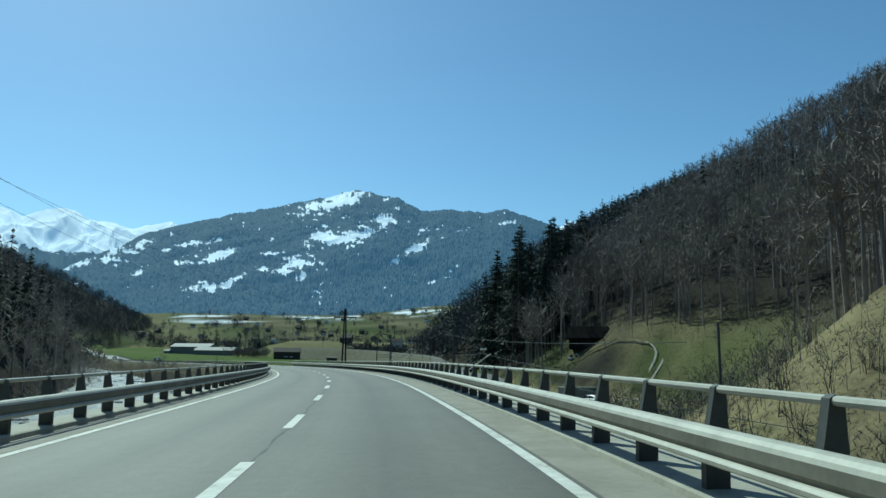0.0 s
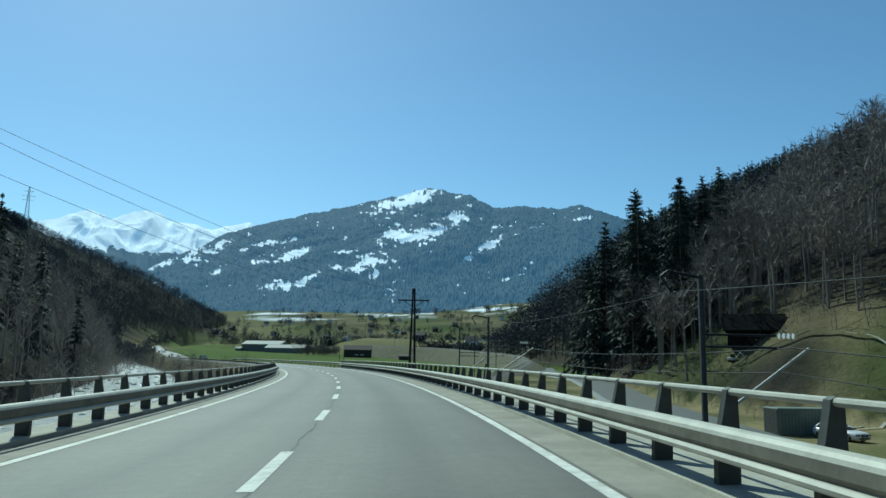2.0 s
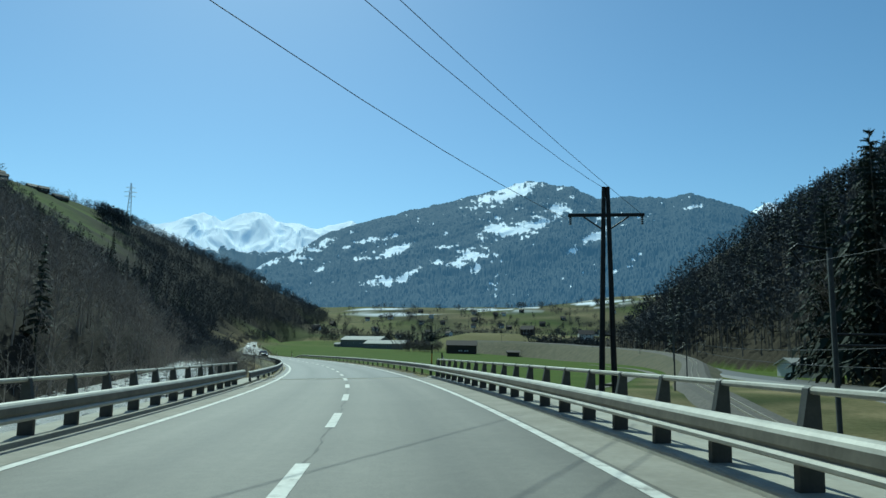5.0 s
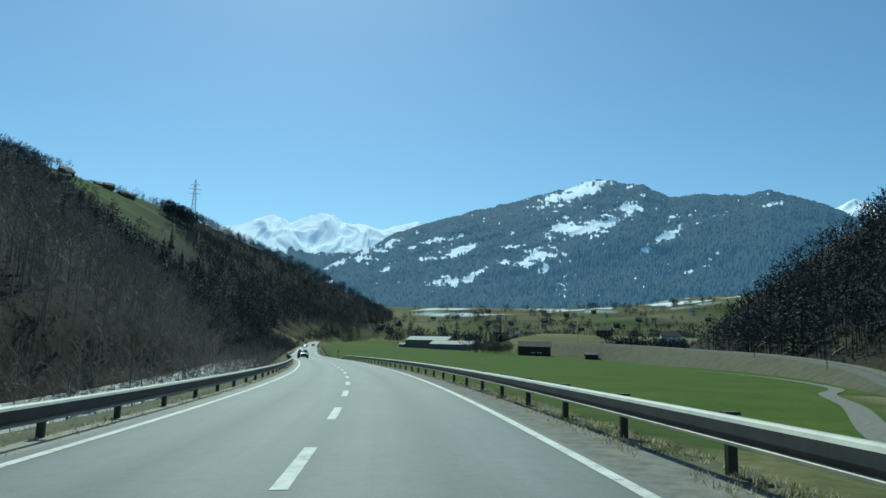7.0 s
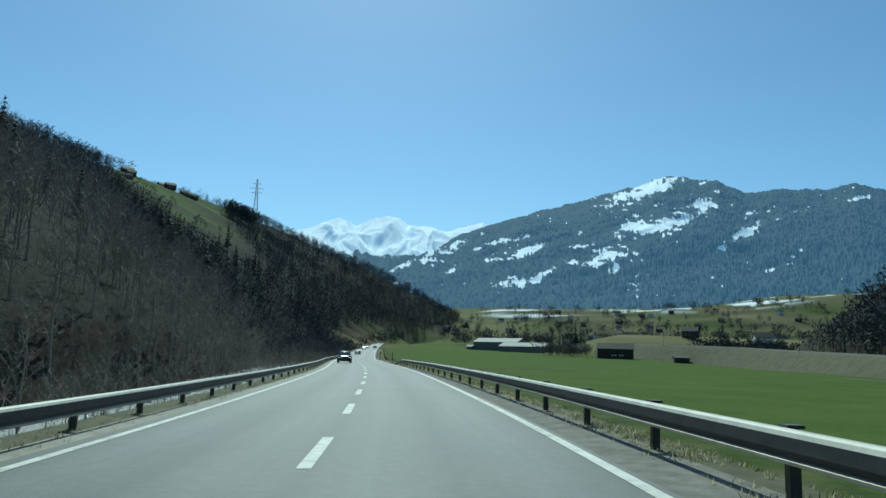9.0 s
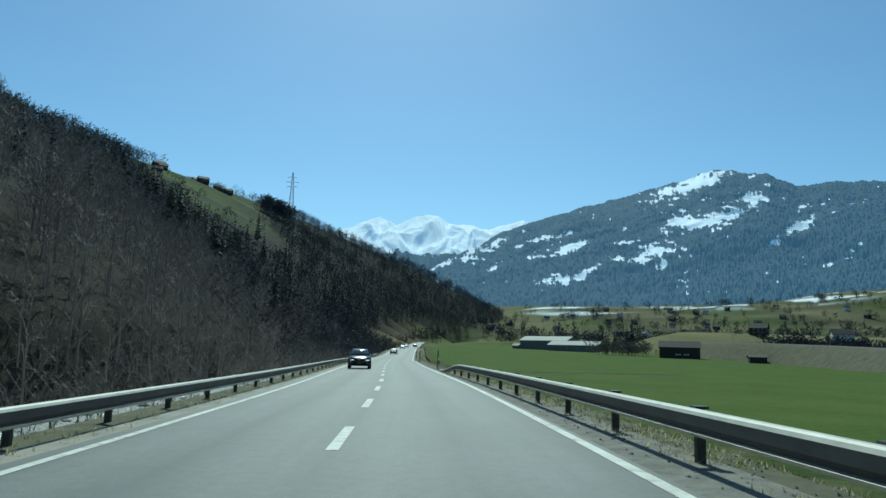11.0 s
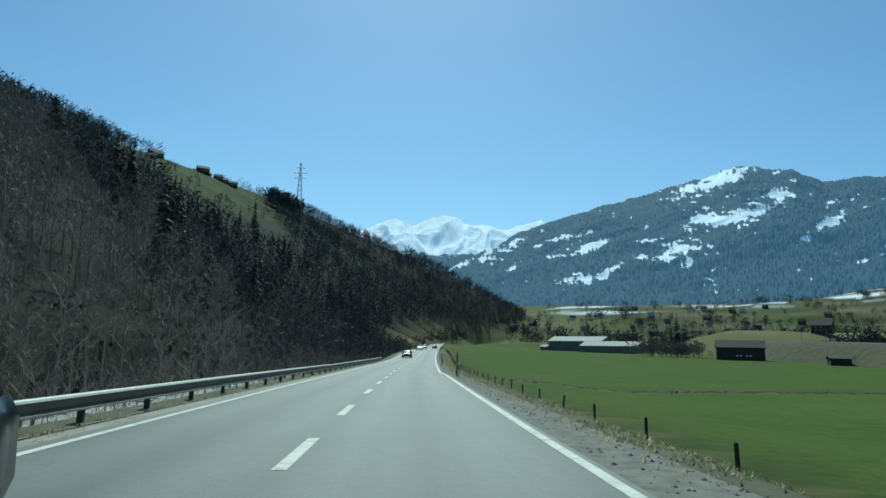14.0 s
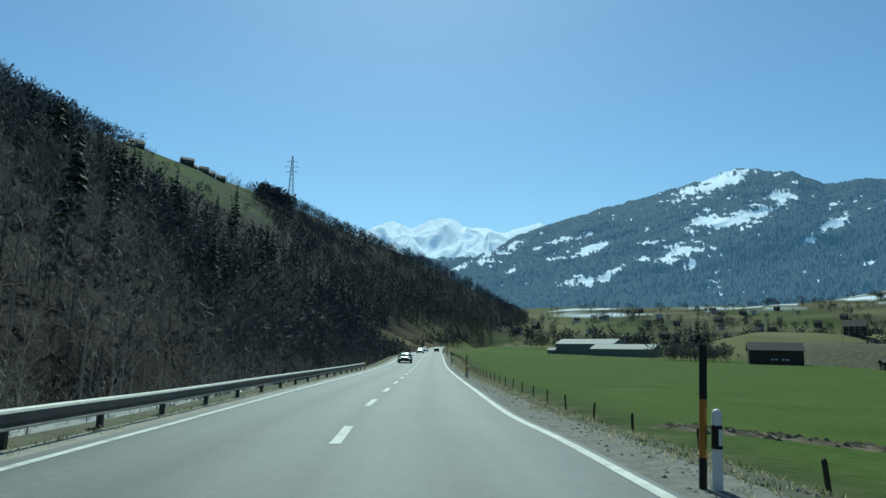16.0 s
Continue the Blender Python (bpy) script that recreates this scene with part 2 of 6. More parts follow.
ROAD_PTS = [(-1.78, -62.09, -1.429), (-1.22, -30.09, -0.778), (-1.37, -10.09, -0.47), (-2.11, 4.89, -0.29), (-3.32, 19.84, -0.154), (-5.49, 39.72, -0.038),
            (-8.5, 59.49, -0), (-12.46, 79.09, -0), (-17.2, 98.52, -0), (-22.77, 117.73, -0), (-29.33, 136.62, -0), (-36.79, 155.17, -0), (-44.99, 173.42, -0),
            (-53.84, 191.35, -0), (-63.25, 209, -0), (-72.93, 226.5, -0), (-82.85, 243.86, -0), (-93.11, 261.03, -0), (-103.37, 278.2, -0), (-113.51, 295.44, -0),
            (-123.55, 312.74, -0), (-131.58, 326.58, -0), (-160.8, 380.1, 0.5), (-185.6, 426.2, 2), (-223, 495.9, 3.3), (-268.6, 582.7, 5), (-325.6, 691.9, 8),
            (-390.6, 821.9, 11.5), (-420.6, 901.9, 13), (-415.6, 961.9, 14), (-370.6, 1001.9, 14.5), (-295.6, 1021.9, 15), (-195.6, 1031.9, 15)]
STEP = 1.5
ROAD = spline(ROAD_PTS, STEP)
_t = np.gradient(ROAD[:, :2], axis=0)
ROAD_T = _t / np.linalg.norm(_t, axis=1)[:, None]
ROAD_N = np.stack([ROAD_T[:, 1], -ROAD_T[:, 0]], 1)       # to the right
ROAD_S = np.arange(len(ROAD)) * STEP
S0 = ROAD_S[np.argmin(np.abs(ROAD[:, 1]))]                 # where the drive begins
ROAD_S = ROAD_S - S0
S_BRIDGE = 150.6                                             # the bridge ends at the joint


def bank(s):
    """How far the road leans into its left-hand curve: rise for each metre to the right."""
    return float(np.interp(s, [240, 300, 345, 420], [0.028, 0.016, 0.016, 0.0]))


def along(s, off=0.0, z=0.0):
    """A place beside the centre line, off metres to its right, and the way of the road there."""
    p = [np.interp(s, ROAD_S, ROAD[:, k]) for k in range(3)]
    n = [np.interp(s, ROAD_S, ROAD_N[:, k]) for k in range(2)]
    return Vector((p[0] + n[0] * off, p[1] + n[1] * off, p[2] + bank(s) * off + z)), math.atan2(n[1], n[0])


def near_poly(X, Y, P, N=None):
    """For each place: the nearest vertex of a polyline, the signed distance (right positive) and the arc length."""
    idx = np.empty(X.shape, int)
    flat = np.stack([X.ravel(), Y.ravel()], 1)
    out = np.empty(len(flat), int)
    for i in range(0, len(flat), 20000):
        d = ((flat[i:i + 20000, None, :] - P[None, :, :2]) ** 2).sum(2)
        out[i:i + 20000] = d.argmin(1)
    idx = out.reshape(X.shape)
    t = np.gradient(P[:, :2], axis=0)
    t /= np.linalg.norm(t, axis=1)[:, None]
    ex, ey = X - P[idx, 0], Y - P[idx, 1]
    side = np.sign(t[idx, 1] * ex - t[idx, 0] * ey)
    return idx, side * np.hypot(ex, ey)


def smooth(a, b, x):
    u = np.clip((x - a) / (b - a), 0, 1)
    return u * u * (3 - 2 * u)


def wobble(X, Y, size, seed=0.0):
    """Cheap smooth noise, about -1 to 1."""
    r = np.zeros_like(X)
    for k, (a, b, c) in enumerate(((1, 0.31, 0.4), (-0.43, 1.07, 2.1), (0.77, -0.93, 4.2), (1.9, 1.37, 1.1), (-2.3, 1.5, 3.3), (2.9, -2.2, 0.3))):
        r += np.sin((a * X + b * Y) / size + c + seed * (k + 1.7)) / (1 + 0.5 * k)
    return r / 2.2


LEFT_FOOT = spline([(-43.65, -141.24), (-46.74, -48.74), (-43.92, 0.01), (-49.36, 60.09), (-64.28, 120.4), (-91.06, 190.99), (-125.76, 261.75), (-167.58, 331.86), (-215.58, 411.86), (-257.58, 491.86),
                    (-325.58, 641.86), (-390.58, 821.86), (-440.58, 1001.86), (-480.58, 1235.86), (-555.58, 1331.86), (-755.58, 1421.86), (-1195.58, 1501.86)], 6)
LEFT_CREST = [(0, 190), (300, 200), (500, 205), (700, 215), (900, 235), (1050, 250), (1200, 215), (1330, 150), (1420, 70), (1480, 20), (1560, 40), (2100, 60)]
LEFT_SLOPE = [(0, 0.85), (600, 0.85), (900, 1.02), (1500, 1.12)]
RIGHT_FOOT = spline([(56.35, -181.24), (32.35, -41.24), (29.15, 10.02), (21.4, 50.05), (24.6, 72.08), (36.76, 90.12), (42.93, 104.16), (40.21, 118.23), (26.7, 150.39), (20.5, 190.54), (20.5, 230.83), (33.09, 271.07), (39.61, 301.37), (28.21, 351.73), (8.42, 431.86), (-10.58, 561.86), (-33.58, 681.86),
                     (-15.58, 761.86), (114.42, 831.86), (304.42, 901.86), (904.42, 1001.86)], 6)
RIGHT_CREST = [(0, 205), (150, 190), (230, 200), (290, 205), (345, 200), (410, 180), (540, 165), (690, 240), (820, 255), (940, 150), (1000, 70), (1100, 60), (1340, 120), (1800, 300)]
RIGHT_SLOPE = [(0, 0.76), (290, 0.8), (345, 0.88), (430, 0.95), (540, 0.95), (740, 1.0)]
RIVER = spline([(-17.65, -101.24), (-20.45, -40.28), (-21.81, 10.02), (-29.41, 60.08), (-46.43, 110.34), (-67.78, 160.62), (-94.48, 216.32), (-123.71, 271.78), (-161.58, 336.86), (-200.58, 401.86), (-235.58, 471.86),
                (-257.58, 521.86), (-285.58, 571.86), (-335.58, 661.86), (-395.58, 801.86), (-445.58, 1001.86)], 5)


def land(X, Y):
    """Height of the ground, with how far up the left and the right hillside it is."""
    q = -0.42 * X + 0.907 * Y
    z = np.interp(q, [-400, 0, 130, 175, 330, 545, 645, 700, 855, 930, 1000, 1200, 1600, 2200, 5000],
                  [-7, -5.4, -4.6, -2.2, -1.5, -1.0, 1.0, 2.8, 6.0, 8.2, 12, 36, 98, 125, 140])
    z = z + smooth(900, 1500, q) * (wobble(X, Y, 90) * 8 + smooth(-420, 200, X) * 55)
    # the terrace above the railway: a dry bank at the meadow's end
    z = z + 19 * smooth(742, 800, q + wobble(X, Y, 30, 6) * 8) * (1 - smooth(900, 1150, q)) * smooth(-222, -150, X)
    iL, dL = near_poly(X, Y, LEFT_FOOT)
    iR, dR = near_poly(X, Y, RIGHT_FOOT)
    cL = np.interp(iL * 6.0, *zip(*LEFT_CREST))
    cR = np.interp(iR * 6.0, *zip(*RIGHT_CREST))
    uL, uR = np.maximum(-dL, 0), np.maximum(dR, 0)
    hL = cL * (1 - np.exp(-uL * np.interp(iL * 6.0, *zip(*LEFT_SLOPE)) / cL)) + wobble(X, Y, 30, 1) * np.minimum(uL * 0.05, 4)
    hR = cR * (1 - np.exp(-uR * np.interp(iR * 6.0, *zip(*RIGHT_SLOPE)) / cR)) + wobble(X, Y, 26, 2) * np.minimum(uR * 0.05, 3) + wobble(X, Y, 5.5, 4) * 0.55 * smooth(0, 4, uR) * (1 - smooth(22, 30, uR))
    return z + hL + hR, uL, uR, q


def ground_z(X, Y):
    X, Y = np.atleast_1d(np.asarray(X, float)), np.atleast_1d(np.asarray(Y, float))
    z, uL, uR, q = land(X, Y)
    # the river's bed
    _, dv = near_poly(X, Y, RIVER)
    bed = np.interp(q, [-200, 200, 500, 1000], [-6.6, -6.0, -4.2, 2])
    z = np.where(uL < 30, z + (np.minimum(z, bed) - z) * (1 - smooth(8.5, 13, np.abs(dv))), z)
    # the road's dam, beyond the bridge
    ir, dr = near_poly(X, Y, ROAD)
    rz, rs = ROAD[ir, 2], ROAD_S[ir]
    w = np.where(dr > 0, 1 - smooth(8.5, 22, dr), 1 - smooth(6.3, 9.5, -dr)) * smooth(S_BRIDGE - 4, S_BRIDGE + 3, rs)
    z = z + (rz - 0.5 - z) * w
    under = (1 - smooth(6.5, 8, np.abs(dr))) * (1 - smooth(S_BRIDGE - 3, S_BRIDGE, rs))
    z = np.where(under > 0, np.minimum(z, -2.6), z)
    return z


def axis_lines(lo, hi, step, end, grow=1.16):
    a = list(np.arange(lo, hi + step, step))
    s, v = step, a[-1]
    while v < end:
        s = min(s * grow, 30) if v < 1750 else s * grow * 1.2
        v += s
        a.append(v)
    s, v = step, a[0]
    while v > -end:
        s = min(s * grow, 30) if -900 < v < -150 else s * grow * 1.2
        v -= s
        a.insert(0, v)
    return np.array(a)


gx, gy = axis_lines(-190, 90, 1.9, 4800), axis_lines(-20, 430, 1.9, 4800)
GX, GY = np.meshgrid(gx, gy)
GZ = ground_z(GX.ravel(), GY.ravel()).reshape(GX.shape)
_, UL, UR, Q = land(GX, GY)
nx, ny = len(gx), len(gy)
ii = (np.arange(ny - 1)[:, None] * nx + np.arange(nx - 1)[None, :]).ravel()
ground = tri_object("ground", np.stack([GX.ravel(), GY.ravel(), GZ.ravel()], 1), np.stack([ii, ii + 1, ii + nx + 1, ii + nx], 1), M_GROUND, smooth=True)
tagged(ground, "valley floor of green meadow, dry banks and wooded slopes", "ground", kind="structure")
_, RD = near_poly(GX, GY, ROAD)
_, RV = near_poly(GX, GY, RIVER)
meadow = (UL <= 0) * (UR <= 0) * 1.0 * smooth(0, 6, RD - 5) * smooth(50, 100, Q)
alp = 1 - smooth(0.8, 1.1, np.minimum(np.hypot((GX + 665) / 120, (GY - 795) / 80), np.hypot(((GX + 542) * -0.72 + (GY - 679) * 0.69 + 15) / 150, ((GX + 542) * 0.69 + (GY - 679) * 0.72) / 56)) + wobble(GX, GY, 22, 3) * 0.12)
meadow = np.maximum(meadow, (UR > 0) * (1 - smooth(11, 22, UR)) * (GY < 190) * (GY > 84) * (0.22 + 0.5 * wobble(GX, GY, 14, 4)))
meadow = np.clip(np.maximum(meadow, alp * (0.6 + 0.5 * wobble(GX, GY, 25, 2))) + smooth(880, 960, Q) * (UL < 5) * (0.45 + 0.4 * wobble(GX, GY * 1.7, 48, 5)), 0, 1)
# rough dry ground between the farm track and the railway
waste = smooth(0, 5, GX - np.interp(GY, [140.4, 165.5, 186.6, 215.9, 241, 271.4], [-12.3, -22, -20.7, -16.3, -14, -8.4])) * smooth(90, 120, GY) * (1 - smooth(225, 290, GY)) * (UR <= 0)
meadow = meadow * (1 - 0.85 * waste * (0.7 + 0.3 * wobble(GX, GY, 9, 6)))
dryness = np.clip((UR > 0) * (1 - smooth(13, 24, UR)) * np.where(GY < 100, 0.95 + 0.35 * wobble(GX, GY, 5, 8), np.where(GY < 168, 0.4 + 0.6 * wobble(GX, GY, 6, 6), 0.1)) + (RD < -4) * (RD > -13) * (UL <= 0) * 0.25 + (np.abs(RD) < 7.5) * 0.5 + (RD > 0) * (UR <= 0) * (Q < 160) * (0.3 + 0.3 * wobble(GX, GY, 7, 3))
                  + smooth(735, 760, Q) * (UR <= 0) * (UL <= 0) * smooth(-222, -150, GX) * (1 - smooth(810, 850, Q)) * 0.75
                  + smooth(880, 1000, Q) * (UL <= 4) * (0.3 + 0.4 * wobble(GX, GY * 2, 40, 7)) + waste * (0.45 + 0.55 * wobble(GX, GY * 1.5, 5, 4)), 0, 1)
snowy = smooth(0.25, 0.45, wobble(GX * 0.6, GY * 1.6, 26, 9) + 0.35 * wobble(GX, GY, 11, 3)) * smooth(1350, 1450, Q - 0.25 * np.maximum(GX, 0)) * (1 - smooth(1540, 1600, Q))
ca = ground.data.color_attributes.new("cover", "FLOAT_COLOR", "POINT")
ca.data.foreach_set("color", np.stack([meadow.ravel(), dryness.ravel(), snowy.ravel(), np.ones(GX.size)], 1).astype(np.float32).ravel())


# ---------- mountains ----------
def grain(A, E, sa, se, seed):
    """Uneven noise between -1 and 1 over bearing and height: random values on a lattice, smoothed between."""
    r = np.random.RandomState(seed).uniform(-1, 1, (257, 257))
    a, e = A / sa + 900, E / se + 900
    i, j = np.floor(a).astype(int), np.floor(e).astype(int)
    u, v = a - i, e - j
    u, v = u * u * (3 - 2 * u), v * v * (3 - 2 * v)
    i, j = i % 256, j % 256
    return (r[i, j] * (1 - u) + r[i + 1, j] * u) * (1 - v) + (r[i, j + 1] * (1 - u) + r[i + 1, j + 1] * u) * v


def mountain(name, eye, near, far, crest, a0, a1, da, rows, snow, label, rough=70, power=1.0, z0=120.0, woody=9.0, ridged=False):
    """A mountain side seen from the valley: its crest over the bearing (degrees to the left of +y), falling towards the viewer."""
    az = np.arange(a0, a1, da)
    u = np.linspace(0, 1, rows)
    A, U = np.meshgrid(az, u)
    el = np.interp(A, *zip(*sorted(crest)))
    R = near + (far - near) * U
    top = far * np.tan(np.radians(el))
    X, Y = eye[0] - np.sin(np.radians(A)) * R, eye[1] + np.cos(np.radians(A)) * R
    n1 = wobble(X, Y, 210, 1.3) * 0.6 + wobble(X, Y, 90, 4.1) * 0.3 + wobble(X, Y, 33, 0.7) * 0.14 + wobble(X, Y, 12, 2.7) * 0.06
    rng = np.random.RandomState(5)
    if ridged:
        # sharp spurs running down from the crest
        W = A + grain(A, U, 1.5, 0.2, 21) * 0.8
        n1 = 1.2 - 2 * np.abs(grain(W, U, 1.9, 0.45, 11)) + 0.5 - np.abs(grain(W, U, 0.8, 0.22, 12)) + 0.3 * grain(W, U, 0.35, 0.1, 13) + 0.12 * grain(W, U, 0.15, 0.05, 14)
        n1 = n1 * 0.6
    Z = z0 + (top - z0) * U ** power + n1 * rough * np.sin(np.pi * np.clip(U, 0, 1)) ** 0.8 + wobble(A, A * 0, 0.35) * 6 * smooth(0.3, 1, U)
    E = np.degrees(np.arctan2(Z - 1.45, R))
    sn = snow(A, E, el, X, Y)
    Z = Z + rng.rand(*A.shape) * woody * smooth(0.0, 0.03, U) * (1.0 - np.clip(sn * 1.3, 0, 1))
    V = np.stack([X.ravel(), Y.ravel(), Z.ravel()], 1)
    n = len(az)
    k = (np.arange(rows - 1)[:, None] * n + np.arange(n - 1)[None, :]).ravel()
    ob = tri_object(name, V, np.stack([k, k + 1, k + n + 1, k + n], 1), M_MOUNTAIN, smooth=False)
    at_ = ob.data.attributes.new("snow", "FLOAT", "POINT")
    at_.data.foreach_set("value", sn.astype(np.float32).ravel())
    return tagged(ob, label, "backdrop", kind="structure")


# fields of snow on the near mountain: bearing, height over the horizon, half width, half height, tilt (all degrees)
SNOW = [(7.0, 13.25, 3.2, 0.6, 0.32), (3.8, 11.71, 1.14, 0.45, 0.0), (6.5, 10.3, 3.2, 0.55, 0.27), (8.2, 10.21, 1.5, 0.5, 0.2), (10.6, 7.93, 1.44, 0.6, 0.3), (10.1, 7.08, 0.35, 0.35, 0.0),
        (0.6, 9.51, 1.5, 0.45, 0.45), (2.3, 8.36, 0.65, 0.2, 0.4), (18.8, 7.6, 1.24, 0.16, 0.05), (16.8, 8.25, 1.14, 0.3, 0.4), (17.7, 5.82, 1.54, 0.37, 0.05), (15.8, 6.14, 0.8, 0.3, 0.6),
        (28.7, 6.71, 0.74, 0.45, 0.35), (26.9, 6.85, 1.0, 0.3, 0.35), (24.8, 7.63, 0.6, 0.5, 0.3), (22.8, 8.56, 1.04, 0.35, 0.35)]
# clearings too small to have a tilt
CLEARINGS = [(13.1, 7.53, 0.74, 0.2), (0.1, 11.0, 0.55, 0.2), (12.5, 9.83, 0.6, 0.2), (12.6, 8.72, 0.8, 0.22), (18.1, 9.21, 1.54, 0.2), (17.2, 10.17, 0.15, 0.12), (25.4, 5.26, 0.4, 0.17),
             (27.3, 5.4, 0.4, 0.15), (21.9, 5.52, 0.3, 0.12), (23.0, 6.52, 0.4, 0.15), (9.1, 11.96, 0.74, 0.2), (2.5, 12.74, 0.35, 0.2), (6.9, 11.84, 0.2, 0.12), (8.7, 7.53, 0.5, 0.15),
             (20.8, 8.4, 0.5, 0.12), (3.2, 13.4, 0.74, 0.15), (24.9, 4.42, 0.3, 0.12), (-1.0, 6.8, 0.5, 0.15), (-7.0, 11.6, 0.7, 0.2)]


def snow_main(A, E, el, X, Y):
    s = np.zeros_like(A)
    # ragged edges, rows of single trees standing in the snow, and stray clearings
    ruf = grain(A, E, 0.9, 0.35, 1) * 0.35 + grain(A, E, 0.33, 0.2, 2) * 0.35 + grain(A, E, 0.13, 0.12, 3) * 0.3 + grain(A, E, 0.11, 0.5, 4) * 0.22
    for a, e, w, h, t in SNOW:
        d = np.hypot((A - a) / w, (E - e - (a - A) * t) / h)
        s = np.maximum(s, 0.98 - 0.62 * d + ruf * 0.95)
    for a, e, w, h in CLEARINGS:
        d = np.hypot((A - a) / w, (E - e - (a - A) * 0.2) / h)
        s = np.maximum(s, 0.86 - 0.6 * d + ruf)
    stray = grain(A, E, 0.5, 0.16, 7) + 0.8 * grain(A, E, 0.16, 0.12, 8) + 0.7 * grain(A, E, 3.0, 1.2, 9)
    return np.clip(np.maximum(s, smooth(1.25, 1.6, stray) * (E > 4.5)), 0, 1)


def snow_high(A, E, el, X, Y):
    """Snow down to the tree line, with bare rock showing on the steepest ribs."""
    line = (E - 8.0 + grain(A, E, 1.2, 0.5, 31) * 0.35 + grain(A, E, 0.3, 0.2, 32) * 0.2) * 2.4 + 0.6
    rock = smooth(0.55, 0.95, grain(A, E, 0.5, 0.16, 33) + 0.6 * grain(A, E, 0.18, 0.1, 34)) * 0.55
    return np.clip(line, 0, 1.25) - rock


EYE_A, EYE_B = (-36.6, 152.3), (-84.6, 241.0)
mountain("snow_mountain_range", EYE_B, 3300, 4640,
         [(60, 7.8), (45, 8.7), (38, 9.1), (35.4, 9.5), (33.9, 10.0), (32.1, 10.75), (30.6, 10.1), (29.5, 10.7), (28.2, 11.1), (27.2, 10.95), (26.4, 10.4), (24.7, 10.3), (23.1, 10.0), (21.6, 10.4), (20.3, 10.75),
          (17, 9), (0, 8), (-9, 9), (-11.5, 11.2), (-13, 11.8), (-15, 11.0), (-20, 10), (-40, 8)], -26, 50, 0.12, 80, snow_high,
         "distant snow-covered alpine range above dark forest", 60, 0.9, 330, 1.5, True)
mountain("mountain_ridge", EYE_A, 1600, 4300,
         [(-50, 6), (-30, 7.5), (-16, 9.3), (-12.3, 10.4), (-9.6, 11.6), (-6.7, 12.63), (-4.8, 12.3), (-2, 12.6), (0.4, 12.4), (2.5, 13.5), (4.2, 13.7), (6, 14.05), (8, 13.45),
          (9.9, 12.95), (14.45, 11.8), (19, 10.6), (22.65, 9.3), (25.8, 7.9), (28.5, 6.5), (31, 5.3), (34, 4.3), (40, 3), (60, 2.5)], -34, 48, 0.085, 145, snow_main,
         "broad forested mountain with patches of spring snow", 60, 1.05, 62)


# ---------- road ----------
def ribbon(name, s0, s1, lefts, rights, mat, z=0.0, step=1.5, zl=None, parent=None):
    """A strip of the road between two offsets from its centre line, each a number or a function of s."""
    ss = np.arange(s0, s1 + 0.01, step)
    V, F, UV = [], [], []
    for i, s in enumerate(ss):
        for off in (lefts, rights):
            o = off(s) if callable(off) else off
            V.append(along(s, o, z)[0])
            UV.append((o, s))
        if i:
            k = 2 * i
            F.append((k - 2, k - 1, k + 1, k))
    ob = mesh_object(name, V, F, mat, parent)
    uv = ob.data.uv_layers.new(name="lane")
    for lp in ob.data.loops:
        uv.data[lp.index].uv = UV[lp.vertex_index]
    return ob


def e_right(s):
    return float(np.interp(s, [-60, 0, 40, 80, 120, 160, 200, 240, 280, 320, 360, 440], [3.86, 3.86, 3.92, 4.0, 3.86, 3.83, 3.93, 3.96, 3.97, 4.06, 4.05, 3.75]))


def e_left(s):
    return -float(np.interp(s, [-60, 0, 40, 80, 120, 160, 200, 240, 280, 320, 360, 440], [3.88, 3.88, 3.84, 3.96, 3.9, 3.78, 3.73, 3.74, 3.87, 3.95, 3.95, 3.75]))


S_END = float(ROAD_S[-1]) - 3
road = ribbon("road", S_BRIDGE, S_END, lambda s: e_left(s) - 0.4, lambda s: e_right(s) + 0.2, M_ASPHALT, 0.0)
tagged(road, "smooth grey asphalt carriageway with white markings", "road", kind="structure")
deck_road = ribbon("road", -50, S_BRIDGE - 0.1, lambda s: e_left(s) - 1.1, lambda s: e_right(s) + 1.05, M_ASPHALT_BRIDGE, 0.0)
tagged(deck_road, "worn beige-grey asphalt on the curved bridge deck", "road", kind="structure")
V, F = [], []
for i, o in enumerate(np.linspace(-4.6, 5.0, 13)):
    V += [along(S_BRIDGE - 0.1 + 0.04 * float(o), float(o), 0.005)[0], along(S_BRIDGE + 0.12 + 0.04 * float(o), float(o), 0.005)[0]]
    if i:
        F.append((2 * i - 2, 2 * i, 2 * i + 1, 2 * i - 1))
joint = mesh_object("expansion_joint", V, F, M_JOINT)
tagged(joint, "pale expansion joint across the road", "joint", kind="structure")
M_SHOULDER = plain("dusty_shoulder", (0.2, 0.183, 0.145), (0.34, 0.315, 0.26), 0.9, 0.85, relief=0.01, stretch=(1, 1, 1))
for lo, hi, side in ((0.16, 1.02, 1), (0.14, 0.85, -1)):
    sh = ribbon("shoulder", -50, S_BRIDGE - 3, (lambda s: e_right(s) + lo) if side > 0 else (lambda s: e_left(s) - hi), (lambda s: e_right(s) + hi) if side > 0 else (lambda s: e_left(s) - lo), M_SHOULDER, 0.004)
    tagged(sh, "pale dusty strip of shoulder beside the edge line", "shoulder", kind="structure")
seam = ribbon("road_seam", -50, S_BRIDGE - 0.2, lambda s: 0.005 + 0.035 * math.sin(s * 1.7) + 0.02 * math.sin(s * 4.1), lambda s: 0.03 + 0.035 * math.sin(s * 1.7) + 0.03 * math.sin(s * 5.3), M_TAR, 0.004, 0.5)
